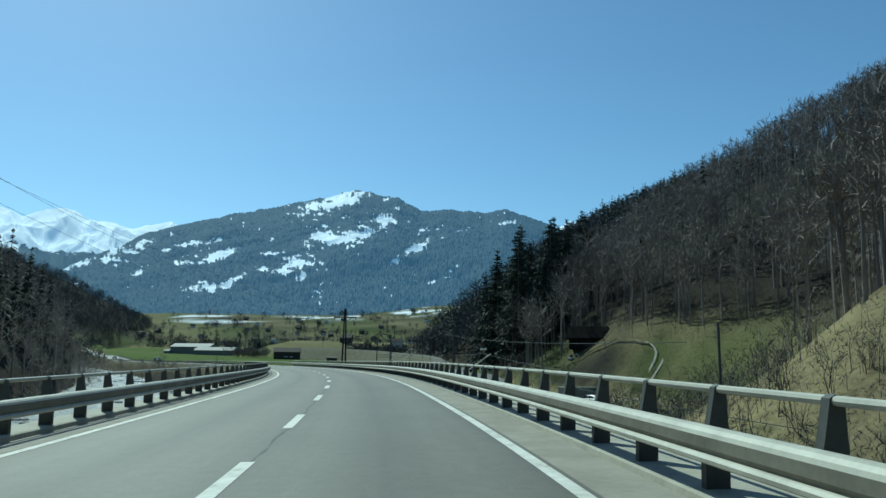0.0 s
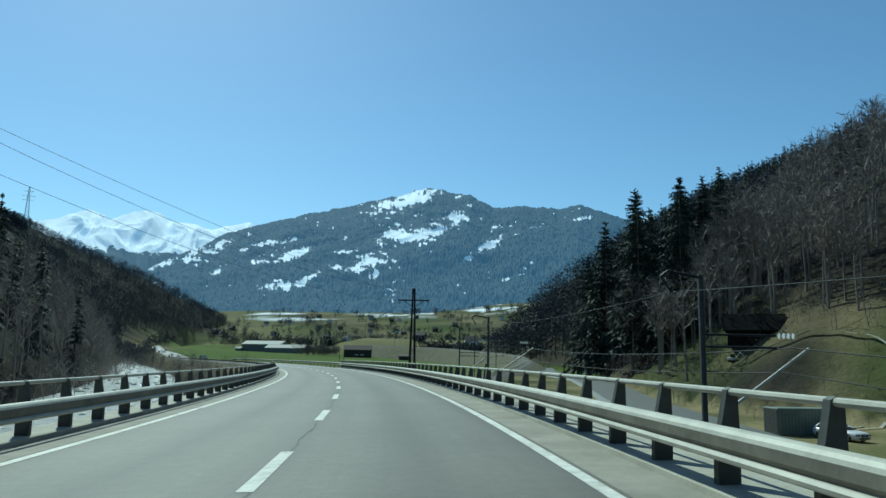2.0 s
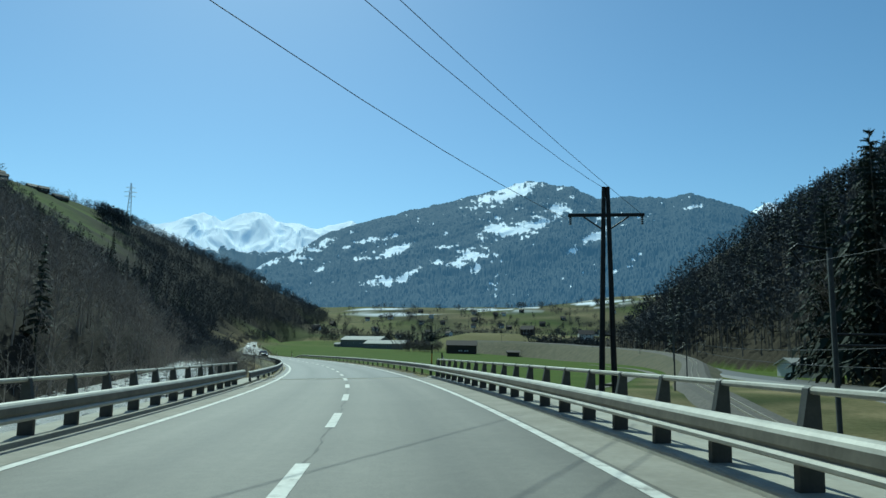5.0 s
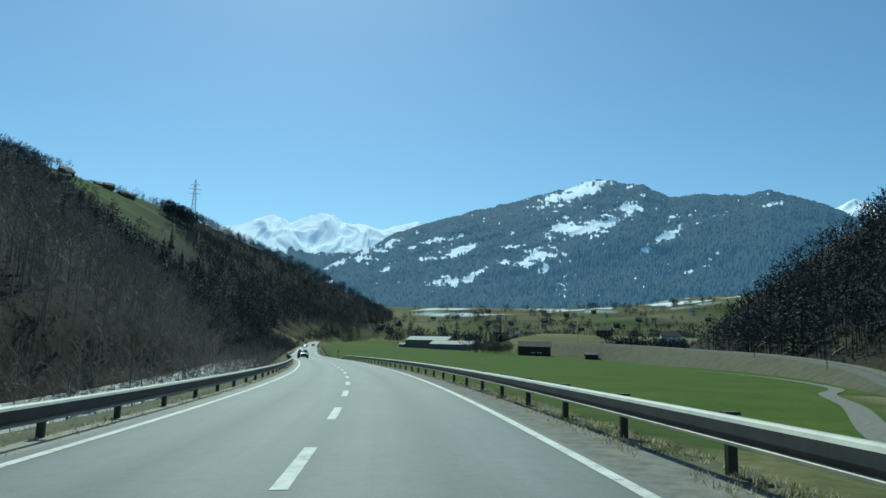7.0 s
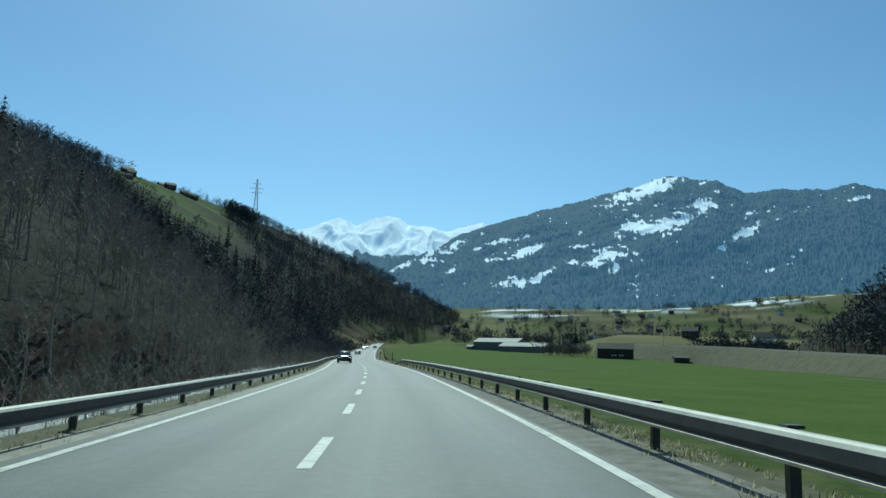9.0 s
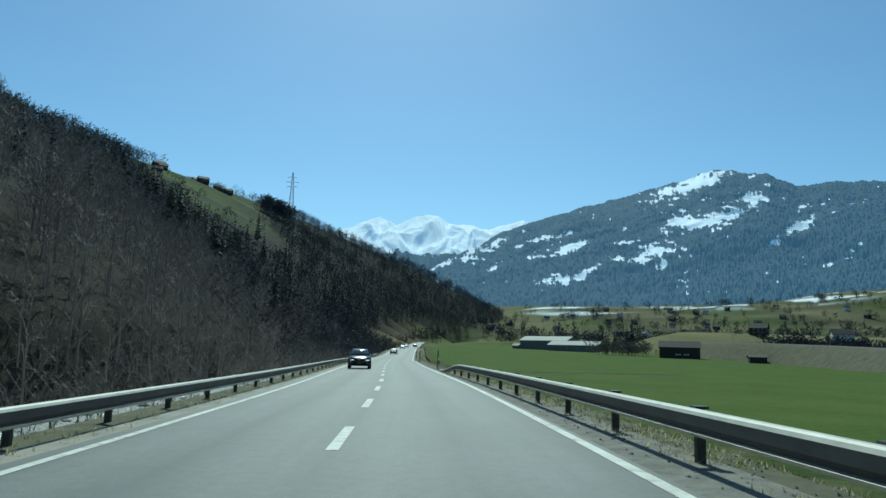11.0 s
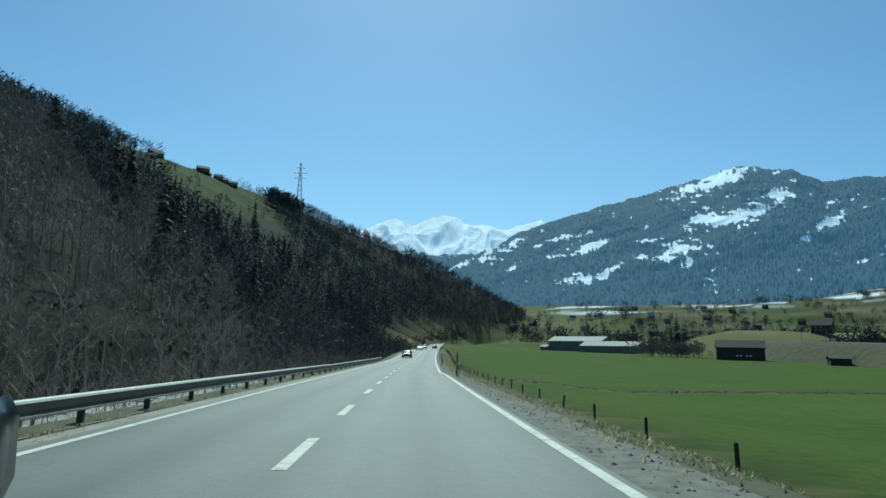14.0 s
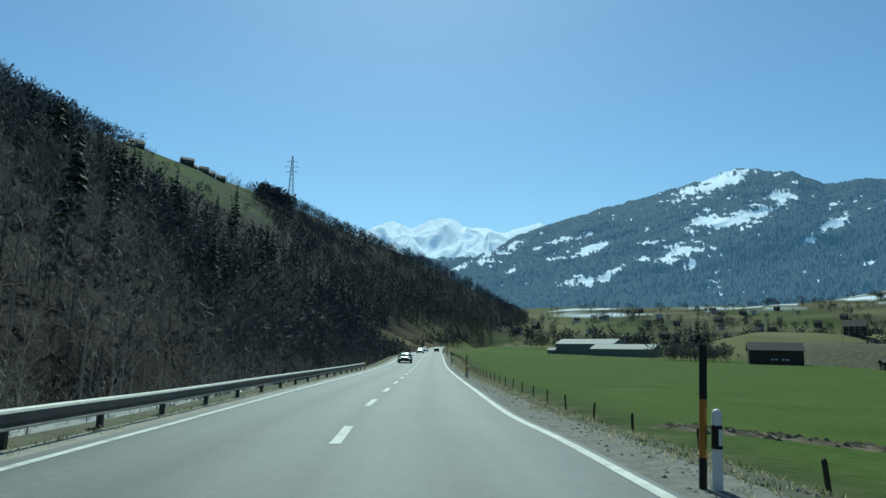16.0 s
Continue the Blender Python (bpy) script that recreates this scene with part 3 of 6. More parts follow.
tagged(seam, "dark open seam along the middle of the old asphalt", "road seam", kind="structure")
for nm, fn, a, b in (("edge_line", e_right, -0.09, 0.09), ("edge_line", e_left, -0.09, 0.09)):
    ln = ribbon(nm, -50, S_END, lambda s: fn(s) + a, lambda s: fn(s) + b, M_PAINT, 0.006)
    tagged(ln, "solid white painted edge line", "road marking", kind="structure")
# the painter's beat wanders a little: far ends of some dashes along the road, filled in between
DASHES = [-52.0]
for s in (10.91, 19.03, 65.43, 74.74, 100.82, 109.43, 158.98, 167.12, 208.91, 217.17, 267.52, 276.1, 308.81, 318.37, 344.94, 355.15, S_END - 6):
    n = max(1, round((s - DASHES[-1]) / 8.7))
    DASHES += [DASHES[-1] + (s - DASHES[-1]) * (k + 1) / n for k in range(n)] if n > 1 else [s]
for s in DASHES[1:]:
    d = ribbon("centre_dash", s - 3.5, s, -0.1, 0.1, M_PAINT, 0.006, 1.16)
    tagged(d, "white painted centre dash", "road marking", "centre line dashes", "structure")


# ---------- bridge and guard rails ----------
def sweep(name, s0, s1, prof, mat, parent=None, off=lambda s: 0.0, flip=1, step=1.5, drop=None, closed=True):
    """A profile of (outward, up) swept along the road, at an offset from the centre line; flip -1 mirrors it to the left side."""
    n = max(2, int(round((s1 - s0) / step)) + 1)
    V, F = [], []
    k = len(prof)
    for i, s in enumerate(np.linspace(s0, s1, n)):
        dz = drop(s) if drop else 0.0
        for o, z in prof:
            V.append(along(float(s), off(float(s)) + flip * o, z + dz)[0])
        if i:
            a, b = (i - 1) * k, i * k
            for j in range(k if closed else k - 1):
                j2 = (j + 1) % k
                F.append((a + j, a + j2, b + j2, b + j) if flip > 0 else (b + j, b + j2, a + j2, a + j))
    if closed:
        F.append(tuple(range(k))[::-1])
        F.append(tuple(range((n - 1) * k, n * k)))
    return mesh_object(name, V, F, mat, parent)


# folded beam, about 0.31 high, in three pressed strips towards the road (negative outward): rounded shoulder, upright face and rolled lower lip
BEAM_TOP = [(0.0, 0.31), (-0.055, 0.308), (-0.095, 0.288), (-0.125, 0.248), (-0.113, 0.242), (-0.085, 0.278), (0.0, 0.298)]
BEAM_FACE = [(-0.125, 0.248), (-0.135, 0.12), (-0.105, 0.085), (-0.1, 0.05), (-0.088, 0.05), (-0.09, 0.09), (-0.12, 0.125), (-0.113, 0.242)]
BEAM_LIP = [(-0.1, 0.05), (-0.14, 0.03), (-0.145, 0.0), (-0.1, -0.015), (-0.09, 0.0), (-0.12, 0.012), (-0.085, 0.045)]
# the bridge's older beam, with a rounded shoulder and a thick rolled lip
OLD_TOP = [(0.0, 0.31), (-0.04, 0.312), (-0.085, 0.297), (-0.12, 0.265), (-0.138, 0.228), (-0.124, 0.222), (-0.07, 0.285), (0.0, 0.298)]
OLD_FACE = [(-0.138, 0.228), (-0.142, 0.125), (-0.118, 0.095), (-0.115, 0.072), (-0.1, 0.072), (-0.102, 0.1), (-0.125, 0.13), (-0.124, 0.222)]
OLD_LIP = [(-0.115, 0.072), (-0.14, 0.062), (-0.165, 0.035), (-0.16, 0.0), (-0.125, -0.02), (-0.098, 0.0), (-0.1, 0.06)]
PIPE = [(0.04 * math.cos(a * math.pi / 4), 0.04 * math.sin(a * math.pi / 4)) for a in range(8)]


def post_mesh(name, prof, half):
    """A post cut from plate: an outline across the road, as thick as 2 * half along it."""
    k = len(prof)
    V = [(o, -half, z) for o, z in prof] + [(o, half, z) for o, z in prof]
    F = [tuple(range(k))[::-1], tuple(range(k, 2 * k))] + [(i, (i + 1) % k, k + (i + 1) % k, k + i) for i in range(k)]
    me = bpy.data.meshes.new(name)
    me.from_pydata(V, [], F)
    me.validate()
    bm_ = bmesh.new()
    bm_.from_mesh(me)
    bmesh.ops.recalc_face_normals(bm_, faces=bm_.faces)
    bm_.to_mesh(me)
    bm_.free()
    return me


BR_PROF = [(-0.13, -0.04), (0.12, -0.04), (0.13, 0.45), (0.12, 0.92), (0.10, 0.99), (0.05, 1.02), (0.0, 0.99), (-0.01, 0.93), (-0.06, 0.68), (-0.12, 0.43)]
BRIDGE_POST = post_mesh("bridge_post", BR_PROF, 0.055)
BRIDGE_POST.materials.append(M_POST)


def shared(name, me, m, parent, label=""):
    ob = new(name, me)
    ob.parent = parent
    ob.matrix_world = m
    if label:
        tagged(ob, label)
    return ob


def pr_right(s):
    return float(np.interp(s, [0, 65, 150], [5.12, 5.22, 5.24]))


def pr_left(s):
    return -float(np.interp(s, [0, 15, 100, 150], [4.95, 4.97, 5.14, 5.05]))


bridge = empty("bridge")
tagged(bridge, "curved concrete road bridge over a lower road", "bridge", kind="structure")
sweep("deck", -50, S_BRIDGE, [(-5.9, -0.012), (-5.9, -1.0), (-4.2, -1.35), (4.6, -1.35), (6.6, -1.0), (6.6, -0.012)], M_CONCRETE, bridge)
sweep("kerb", -50, S_BRIDGE, [(-0.30, -0.01), (-0.28, 0.07), (-0.25, 0.09), (0.62, 0.09), (0.62, -0.9), (0.56, -0.9), (0.56, -0.01)], M_CONCRETE, bridge, pr_right)
sweep("kerb", -50, S_BRIDGE, [(-0.26, -0.01), (-0.24, 0.09), (-0.21, 0.11), (0.62, 0.11), (0.62, -0.9), (0.56, -0.9), (0.56, -0.01)], M_CONCRETE, bridge, pr_left, -1)


def bridge_railing(fn, side, s_end, label, anchors, top=1.06, low=0.43):
    """anchors: the number of a post and where it stands along the road."""
    e = empty("bridge_railing")
    tagged(e, label, "guard rail")
    for nm, prof, mat, lab in (("top_flange", OLD_TOP, M_ZINC, "shoulder of the beam, coloured pale as if sunlit"), ("beam", OLD_FACE, M_BEAM_OLD, "galvanised steel face, coloured darker as if shaded"), ("lip", OLD_LIP, M_ZINC, "pale rolled lower lip")):
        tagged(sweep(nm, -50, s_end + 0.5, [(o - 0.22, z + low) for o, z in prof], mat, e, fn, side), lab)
    tagged(sweep("handrail", -50, s_end, [(o + 0.05, z + top) for o, z in PIPE], M_ZINC, e, fn, side), "pale steel pipe handrail")
    # the pipe turns down and back at its end
    bm = bmesh.new()
    ring = [along(s_end + 0.3 * math.sin(k * math.pi / 8), fn(s_end) + side * 0.05, top - 0.2 + 0.2 * math.cos(k * math.pi / 8))[0] for k in range(9)]
    for q0, q1 in zip(ring[:-1], ring[1:]):
        tube(bm, q0, q1, 0.04, None, 8)
    part("handrail_end", bm, M_POST, e, "dark steel pipe bend")
    k0 = anchors[0][0]
    for k in range(-30, 200):
        i = min(max(k, k0), anchors[-1][0])
        s = float(np.interp(i, *zip(*anchors))) + (k - i) * 1.87
        if not -49.5 < s < s_end - 0.2:
            continue
        p, a = along(s, fn(s), 0.09)
        if side < 0:
            a += math.pi
        shared("post", BRIDGE_POST, Matrix.Translation(p) @ Matrix.Rotation(a, 4, "Z"), e)


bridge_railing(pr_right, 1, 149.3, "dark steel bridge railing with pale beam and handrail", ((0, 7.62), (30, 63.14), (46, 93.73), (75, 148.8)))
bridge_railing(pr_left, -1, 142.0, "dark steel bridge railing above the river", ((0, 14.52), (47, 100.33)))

C_PROF = [(-0.06, -0.9), (0.06, -0.9), (0.06, 0.70), (-0.06, 0.70)]
RAIL_POST = post_mesh("rail_post", C_PROF, 0.05)
RAIL_POST.materials.append(M_POST)
SPACER = post_mesh("spacer", [(-0.22, 0.50), (-0.06, 0.50), (-0.06, 0.66), (-0.22, 0.66)], 0.045)
SPACER.materials.append(M_STEEL)
CAP = post_mesh("cap", [(-0.10, 0.70), (0.10, 0.70), (0.09, 0.735), (-0.09, 0.735)], 0.09)
CAP.materials.append(M_POST)


def guard_rail(fn, side, s0, s1, first, gap, top, label, drop=None):
    e = empty("guard_rail")
    tagged(e, label, "guard rail")
    # sun on the top and shade on the face are put into the colours
    for nm, prof, mat, lab in (("top_flange", BEAM_TOP, M_ZINC, "top edge coloured pale as if sunlit"), ("beam", BEAM_FACE, M_BEAM, "steel face coloured dark as if shaded"), ("lip", BEAM_LIP, M_STEEL, "thin rolled lower lip")):
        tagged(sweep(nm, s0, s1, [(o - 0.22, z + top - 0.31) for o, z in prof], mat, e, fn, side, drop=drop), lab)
    s = first
    while s < s1 - 0.2:
        d = drop(s) if drop else 0.0
        p, a = along(s, fn(s), d + top - 0.735)
        if side < 0:
            a += math.pi
        m = Matrix.Translation(p) @ Matrix.Rotation(a, 4, "Z")
        post = shared("post", RAIL_POST, m, e)
        shared("spacer", SPACER, m, e)
        if side > 0:
            shared("cap", CAP, m, e)
        s += gap


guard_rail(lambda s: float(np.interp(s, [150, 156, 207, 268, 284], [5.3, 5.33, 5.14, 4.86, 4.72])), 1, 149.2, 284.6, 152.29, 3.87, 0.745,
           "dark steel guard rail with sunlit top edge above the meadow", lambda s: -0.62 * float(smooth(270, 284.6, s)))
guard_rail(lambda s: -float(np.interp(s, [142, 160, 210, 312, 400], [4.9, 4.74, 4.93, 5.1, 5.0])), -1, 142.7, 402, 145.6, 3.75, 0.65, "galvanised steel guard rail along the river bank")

# verges
M_BANKGRASS = plain("bank_grass", (0.05, 0.056, 0.026), (0.14, 0.125, 0.075), 1.1, 0.95, relief=0.05)
vr = sweep("verge", S_BRIDGE, 560, [(0.2, -0.004), (0.9, 0.01), (1.35, -0.01), (1.35, -0.4), (0.2, -0.4)], M_GRAVEL, None, e_right)
tagged(vr, "grey gravel verge with tufts of dead grass", "verge", kind="structure")
vo = sweep("verge", S_BRIDGE, 560, [(1.35, -0.01), (1.9, -0.03), (2.4, -0.22), (3.2, -0.55), (3.2, -0.8), (1.35, -0.5)], M_BANKGRASS, None, e_right)
tagged(vo, "rough grassy shoulder below the gravel verge", "verge", kind="structure")
vs = sweep("verge", S_BRIDGE, 560, [(0.4, -0.004), (0.55, 0.01), (1.0, 0.0), (1.0, -0.4), (0.4, -0.4)], M_SHOULDER, None, e_left, -1)
tagged(vs, "pale sandy strip between road and guard rail", "verge", kind="structure")
vl = sweep("verge", S_BRIDGE, 560, [(1.0, -0.002), (1.2, 0.03), (1.9, 0.0), (2.6, -0.25), (3.4, -0.9), (3.4, -1.1), (1.0, -0.4)], M_BANKGRASS, None, e_left, -1)
tagged(vl, "narrow gravel verge above the river bank", "verge", kind="structure")

# ---------- river ----------
V, F = [], []
rt = np.gradient(RIVER, axis=0)
rt /= np.linalg.norm(rt, axis=1)[:, None]
for i, (p, t) in enumerate(zip(RIVER, rt)):
    q_ = -0.42 * p[0] + 0.907 * p[1]
    z_ = float(np.interp(q_, [-200, 200, 500, 1000], [-5.6, -5.0, -3.4, 3]))
    for k in range(7):
        o = -16 + 32 * k / 6
        V.append((p[0] + t[1] * o, p[1] - t[0] * o, z_))
    if i:
        for k in range(6):
            a = (i - 1) * 7 + k
            F.append((a, a + 1, a + 8, a + 7))
river = mesh_object("river", V, F, M_WATER)
tagged(river, "shallow mountain river glittering in the sun", "water", kind="structure")

# ---------- trees ----------
rng = np.random.RandomState(11)


def cone_strip(V, F, a, b, r0, r1, n=3):
    """An open tapered limb from a to b."""
    a, b = np.array(a, float), np.array(b, float)
    d = b - a
    d /= np.linalg.norm(d) + 1e-9
    u = np.cross(d, (0.3, 0.2, 0.9) if abs(d[2]) < 0.9 else (1, 0, 0))
    u /= np.linalg.norm(u)
    w = np.cross(d, u)
    k = len(V)
    for c, r in ((a, r0), (b, r1)):
        for j in range(n):
            t = 2 * math.pi * j / n
            V.append(c + r * (math.cos(t) * u + math.sin(t) * w))
    for j in range(n):
        j2 = (j + 1) % n
        F.append((k + j, k + j2, k + n + j2))
        F.append((k + j, k + n + j2, k + n + j))


def blade(V, F, a, b, side):
    """A thin flat twig from a to b."""
    k = len(V)
    V.extend([a - side, a + side, b])
    F.append((k, k + 1, k + 2))


def bare_tree(seed, h, limbs=18, twigs=7, spread=0.32, lean=0.05, thin=0.003, rough=False, start=0.26):
    """A leafless broadleaf tree: trunk, limbs and fine twigs. Returns trunk and crown as vertices and triangles."""
    r = np.random.RandomState(seed)
    tv, tf, cv, cf = [], [], [], []
    pts = [np.array([0, 0, -0.06])]
    x = np.zeros(2)
    n = 3 if rough else 5
    for i in range(1, n + 1):
        x = x + r.uniform(-lean, lean, 2) * h * 0.25
        pts.append(np.array([x[0], x[1], h * i / n * 0.93]))
    rad = [h * 0.014 * (1 - 0.85 * i / n) for i in range(n + 1)]
    for i in range(n):
        cone_strip(tv, tf, pts[i], pts[i + 1], rad[i], rad[i + 1], 3 if rough or i > 2 else 5)
    for i in range(limbs):
        u = start + (0.98 - start) * (i + r.rand() * 0.8) / limbs
        j = min(int(u * n), n - 1)
        base = pts[j] + (pts[j + 1] - pts[j]) * (u * n - j)
        az = i * 2.4 + r.uniform(-0.5, 0.5)
        ln = h * spread * (1.15 - 0.70 * u) * r.uniform(0.7, 1.25)
        tip = base + np.array([math.cos(az) * ln, math.sin(az) * ln, ln * r.uniform(0.5, 1.15)])
        mid = base + (tip - base) * 0.5 + np.array([0, 0, ln * 0.08])
        w = np.array([-math.sin(az), math.cos(az), 0]) * h * 0.004
        k = len(cv)
        cv.extend([base - w, base + w, mid - w * 0.7, mid + w * 0.7, tip])
        cf.extend([(k, k + 1, k + 3), (k, k + 3, k + 2), (k + 2, k + 3, k + 4)])
        for _ in range(twigs):
            b0 = base + (tip - base) * r.uniform(0.2, 1.0)
            d = (tip - base) / (np.linalg.norm(tip - base) + 1e-9) * 0.6 + r.uniform(-1, 1, 3) + np.array([0, 0, 0.5])
            tl = h * r.uniform(0.06, 0.13)
            e = b0 + d / np.linalg.norm(d) * tl
            side = np.cross(d, r.uniform(-1, 1, 3))
            side = side / (np.linalg.norm(side) + 1e-9) * h * thin
            blade(cv, cf, b0, e, side)
            d2 = d + r.uniform(-1, 1, 3)
            m0 = b0 + (e - b0) * 0.4
            blade(cv, cf, m0, m0 + d2 / np.linalg.norm(d2) * tl * 0.7, side * 0.8)
    return (np.array(tv), np.array(tf)), (np.array(cv), np.array(cf))


def spruce(seed, h, tiers=13, arms=8, width=0.17):
    """A spruce: straight trunk and tiers of drooping, ragged boughs."""
    r = np.random.RandomState(seed)
    tv, tf, cv, cf = [], [], [], []
    cone_strip(tv, tf, (0, 0, -0.06), (0, 0, h), h * 0.013, h * 0.002, 5)
    for i in range(tiers):
        u = (i + 0.5) / tiers
        z = h * (0.12 + 0.88 * u)
        ln = h * width * (1 - u) ** 0.8 + h * 0.012
        for j in range(arms):
            if r.rand() < 0.15:
                continue
            az = 2 * math.pi * (j + r.rand()) / arms + i
            l2 = ln * r.uniform(0.6, 1.25)
            z2 = z + r.uniform(-0.02, 0.02) * h
            d, nn = np.array([math.cos(az), math.sin(az), 0]), np.array([-math.sin(az), math.cos(az), 0])
            w = l2 * 0.36 + h * 0.007
            droop = l2 * r.uniform(0.2, 0.5)
            b0 = np.array([0, 0, z2])
            m = b0 + d * l2 * 0.5 - np.array([0, 0, droop * 0.3])
            k = len(cv)
            cv.extend([b0 + np.array([0, 0, h * 0.012]), m + nn * w, m - nn * w, b0 + d * l2 - np.array([0, 0, droop]), m + np.array([0, 0, l2 * 0.12])])
            cf.extend([(k, k + 2, k + 4), (k, k + 4, k + 1), (k + 4, k + 2, k + 3), (k + 4, k + 3, k + 1)])
    return (np.array(tv), np.array(tf)), (np.array(cv), np.array(cf))


BARE = [bare_tree(20 + i, 1.0, 15, 7, 0.29 + 0.03 * (i % 3), thin=0.0042) for i in range(6)]
BARE_TALL = [bare_tree(30 + i, 1.0, 14, 8, 0.24 + 0.03 * (i % 3), 0.03, 0.0036, start=0.45) for i in range(5)]
CLUMP = [bare_tree(50 + i, 1.0, 12, 8, 0.5, thin=0.036, rough=True, start=0.12) for i in range(3)]
BARE_FAR = [bare_tree(40 + i, 1.0, 8, 5, 0.33, thin=0.018, rough=True) for i in range(4)]
SPRUCE = [spruce(60 + i, 1.0, 13, 8, 0.14 + 0.02 * (i % 3)) for i in range(4)]
SPRUCE_FAR = [spruce(80 + i, 1.0, 9, 6, 0.17) for i in range(3)]
BUSH = [bare_tree(90 + i, 1.0, 10, 5, 0.75, 0.3, 0.008, True) for i in range(4)]
BUSH_FAR = [bare_tree(95 + i, 1.0, 8, 4, 0.75, 0.3, 0.022, True) for i in range(3)]


def joined(kinds, which, pos, size, turn):
    """Many trees as one array of vertices and triangles: the kinds' meshes, moved, turned and grown."""
    Vs, Fs, n = [], [], 0
    for k, p, s, a in zip(which, pos, size, turn):
        for v, f in kinds[k]:
            c, s_ = math.cos(a), math.sin(a)
            w = np.empty_like(v)
            fat = s ** 0.75 * 1.9
            w[:, 0], w[:, 1], w[:, 2] = (v[:, 0] * c - v[:, 1] * s_) * s, (v[:, 0] * s_ + v[:, 1] * c) * s, v[:, 2] * s
            Vs.append(w + p)
            Fs.append(f + n)
            n += len(v)
    return np.vstack(Vs), np.vstack(Fs)


def woods(name, kinds, n, place, hgt, mat, label, seed):
    """A wood of n trees as stuff; place(rng, n) gives candidate places, and hgt the range of heights."""
    r = np.random.RandomState(seed)
    xy = place(r, n)
    z = ground_z(xy[:, 0], xy[:, 1])
    pos = np.column_stack([xy, z])
    V, F = joined(kinds, r.randint(0, len(kinds), len(xy)), pos, r.uniform(hgt[0], hgt[1], len(xy)), r.uniform(0, 6.28, len(xy)))
    ob = tri_object(name, V, F, mat)
    return tagged(ob, label, "woods", kind="stuff")


def beside(foot, a, b, d0, d1, side, clear=None, power=1.0):
    """Places on a hillside: between two arc lengths of its foot and two distances up from it."""
    t = np.gradient(foot, axis=0)
    t /= np.linalg.norm(t, axis=1)[:, None]

    def place(r, n):
        s = r.uniform(a, b, n)
        d = d0 + (d1 - d0) * r.rand(n) ** power
        i = np.clip((s / 6).astype(int), 0, len(foot) - 1)
        xy = foot[i] + np.stack([t[i, 1], -t[i, 0]], 1) * (side * d)[:, None] + r.uniform(-3, 3, (n, 2))
        if clear:
            xy = xy[clear(xy[:, 0], xy[:, 1])]
        return xy
    return place


def arc_of(foot, y):
    return float(np.argmin(np.abs(foot[:120 if foot is RIGHT_FOOT else 230, 1] - y)) * 6)


def off_alp(x, y):
    return (np.hypot((x + 665) / 125, (y - 795) / 85) > 1.0) & (np.hypot(((x + 542) * -0.72 + (y - 679) * 0.69 + 72) / 215, ((x + 542) * 0.69 + (y - 679) * 0.72 - 3) / 60) > 1.0)


def valley_head(r, n):
    """Hedges and clusters of trees on the terraces at the head of the valley."""
    x, y = r.uniform(-560, 330, n * 5), r.uniform(930, 1640, n * 5)
    keep = (wobble(x, y * 1.8, 26, 11) + 0.6 * wobble(x, y, 9, 12) > 0.3 + 0.25 * r.rand(n * 5)) & (y - 0.46 * x < 1720)
    return np.stack([x[keep], y[keep]], 1)[:n]


La, Ra = (lambda y: arc_of(LEFT_FOOT, y)), (lambda y: arc_of(RIGHT_FOOT, y))
woods("bare_woods", BARE, 1550, beside(LEFT_FOOT, La(-20), La(520), 1, 150, -1, power=1.4), (8, 15), M_TWIG, "leafless grey-brown beech woods on the river's steep bank", 1)
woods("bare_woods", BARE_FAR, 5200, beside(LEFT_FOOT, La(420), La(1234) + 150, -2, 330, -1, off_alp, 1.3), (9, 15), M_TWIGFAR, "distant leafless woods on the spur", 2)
woods("spruce_woods", SPRUCE, 150, beside(LEFT_FOOT, La(40), La(200), 4, 90, -1), (12, 20), M_NEEDLE, "dark spruces on the bank opposite the bridge", 3)
woods("spruce_woods", SPRUCE, 36, beside(LEFT_FOOT, La(330), La(620), 15, 90, -1), (12, 22), M_NEEDLE, "dark spruces scattered among the bare beeches", 8)
woods("bare_woods", BARE_TALL, 1250, beside(RIGHT_FOOT, Ra(80), Ra(340), 16, 170, 1, power=1.5), (12, 18), M_TWIG, "leafless woods above the dry bank", 4)
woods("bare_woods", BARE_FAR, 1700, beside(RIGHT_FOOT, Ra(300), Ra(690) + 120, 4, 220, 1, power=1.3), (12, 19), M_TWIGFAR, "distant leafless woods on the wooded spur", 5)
woods("bare_woods", BARE_TALL, 260, beside(RIGHT_FOOT, Ra(168), Ra(345), 1, 22, 1), (9, 18), M_TWIG, "leafless trees down to the slope's foot", 14)
woods("undergrowth", BUSH, 300, beside(RIGHT_FOOT, Ra(168), Ra(345), 0, 20, 1), (2, 5), M_TWIG, "bare brown undergrowth at the slope's foot", 15)
woods("spruce_woods", SPRUCE, 130, beside(RIGHT_FOOT, Ra(180), Ra(420), 40, 210, 1), (12, 18), M_NEEDLE, "dark spruces on the steep slope", 6)
woods("spruce_woods", SPRUCE_FAR, 230, beside(RIGHT_FOOT, Ra(400), Ra(690) + 60, 5, 220, 1), (14, 24), M_NEEDLE, "dark spruces along the spur's crest", 7)
woods("undergrowth", BUSH, 1900, beside(LEFT_FOOT, La(-20), La(620), -5, 150, -1, power=1.3), (2.5, 6.0), M_TWIG, "bare brown undergrowth along the river", 9)
woods("undergrowth", BUSH, 1100, beside(RIGHT_FOOT, Ra(70), Ra(330), 14, 130, 1, power=1.3), (2.0, 5.5), M_TWIG, "bare bushes on the dry bank", 10)

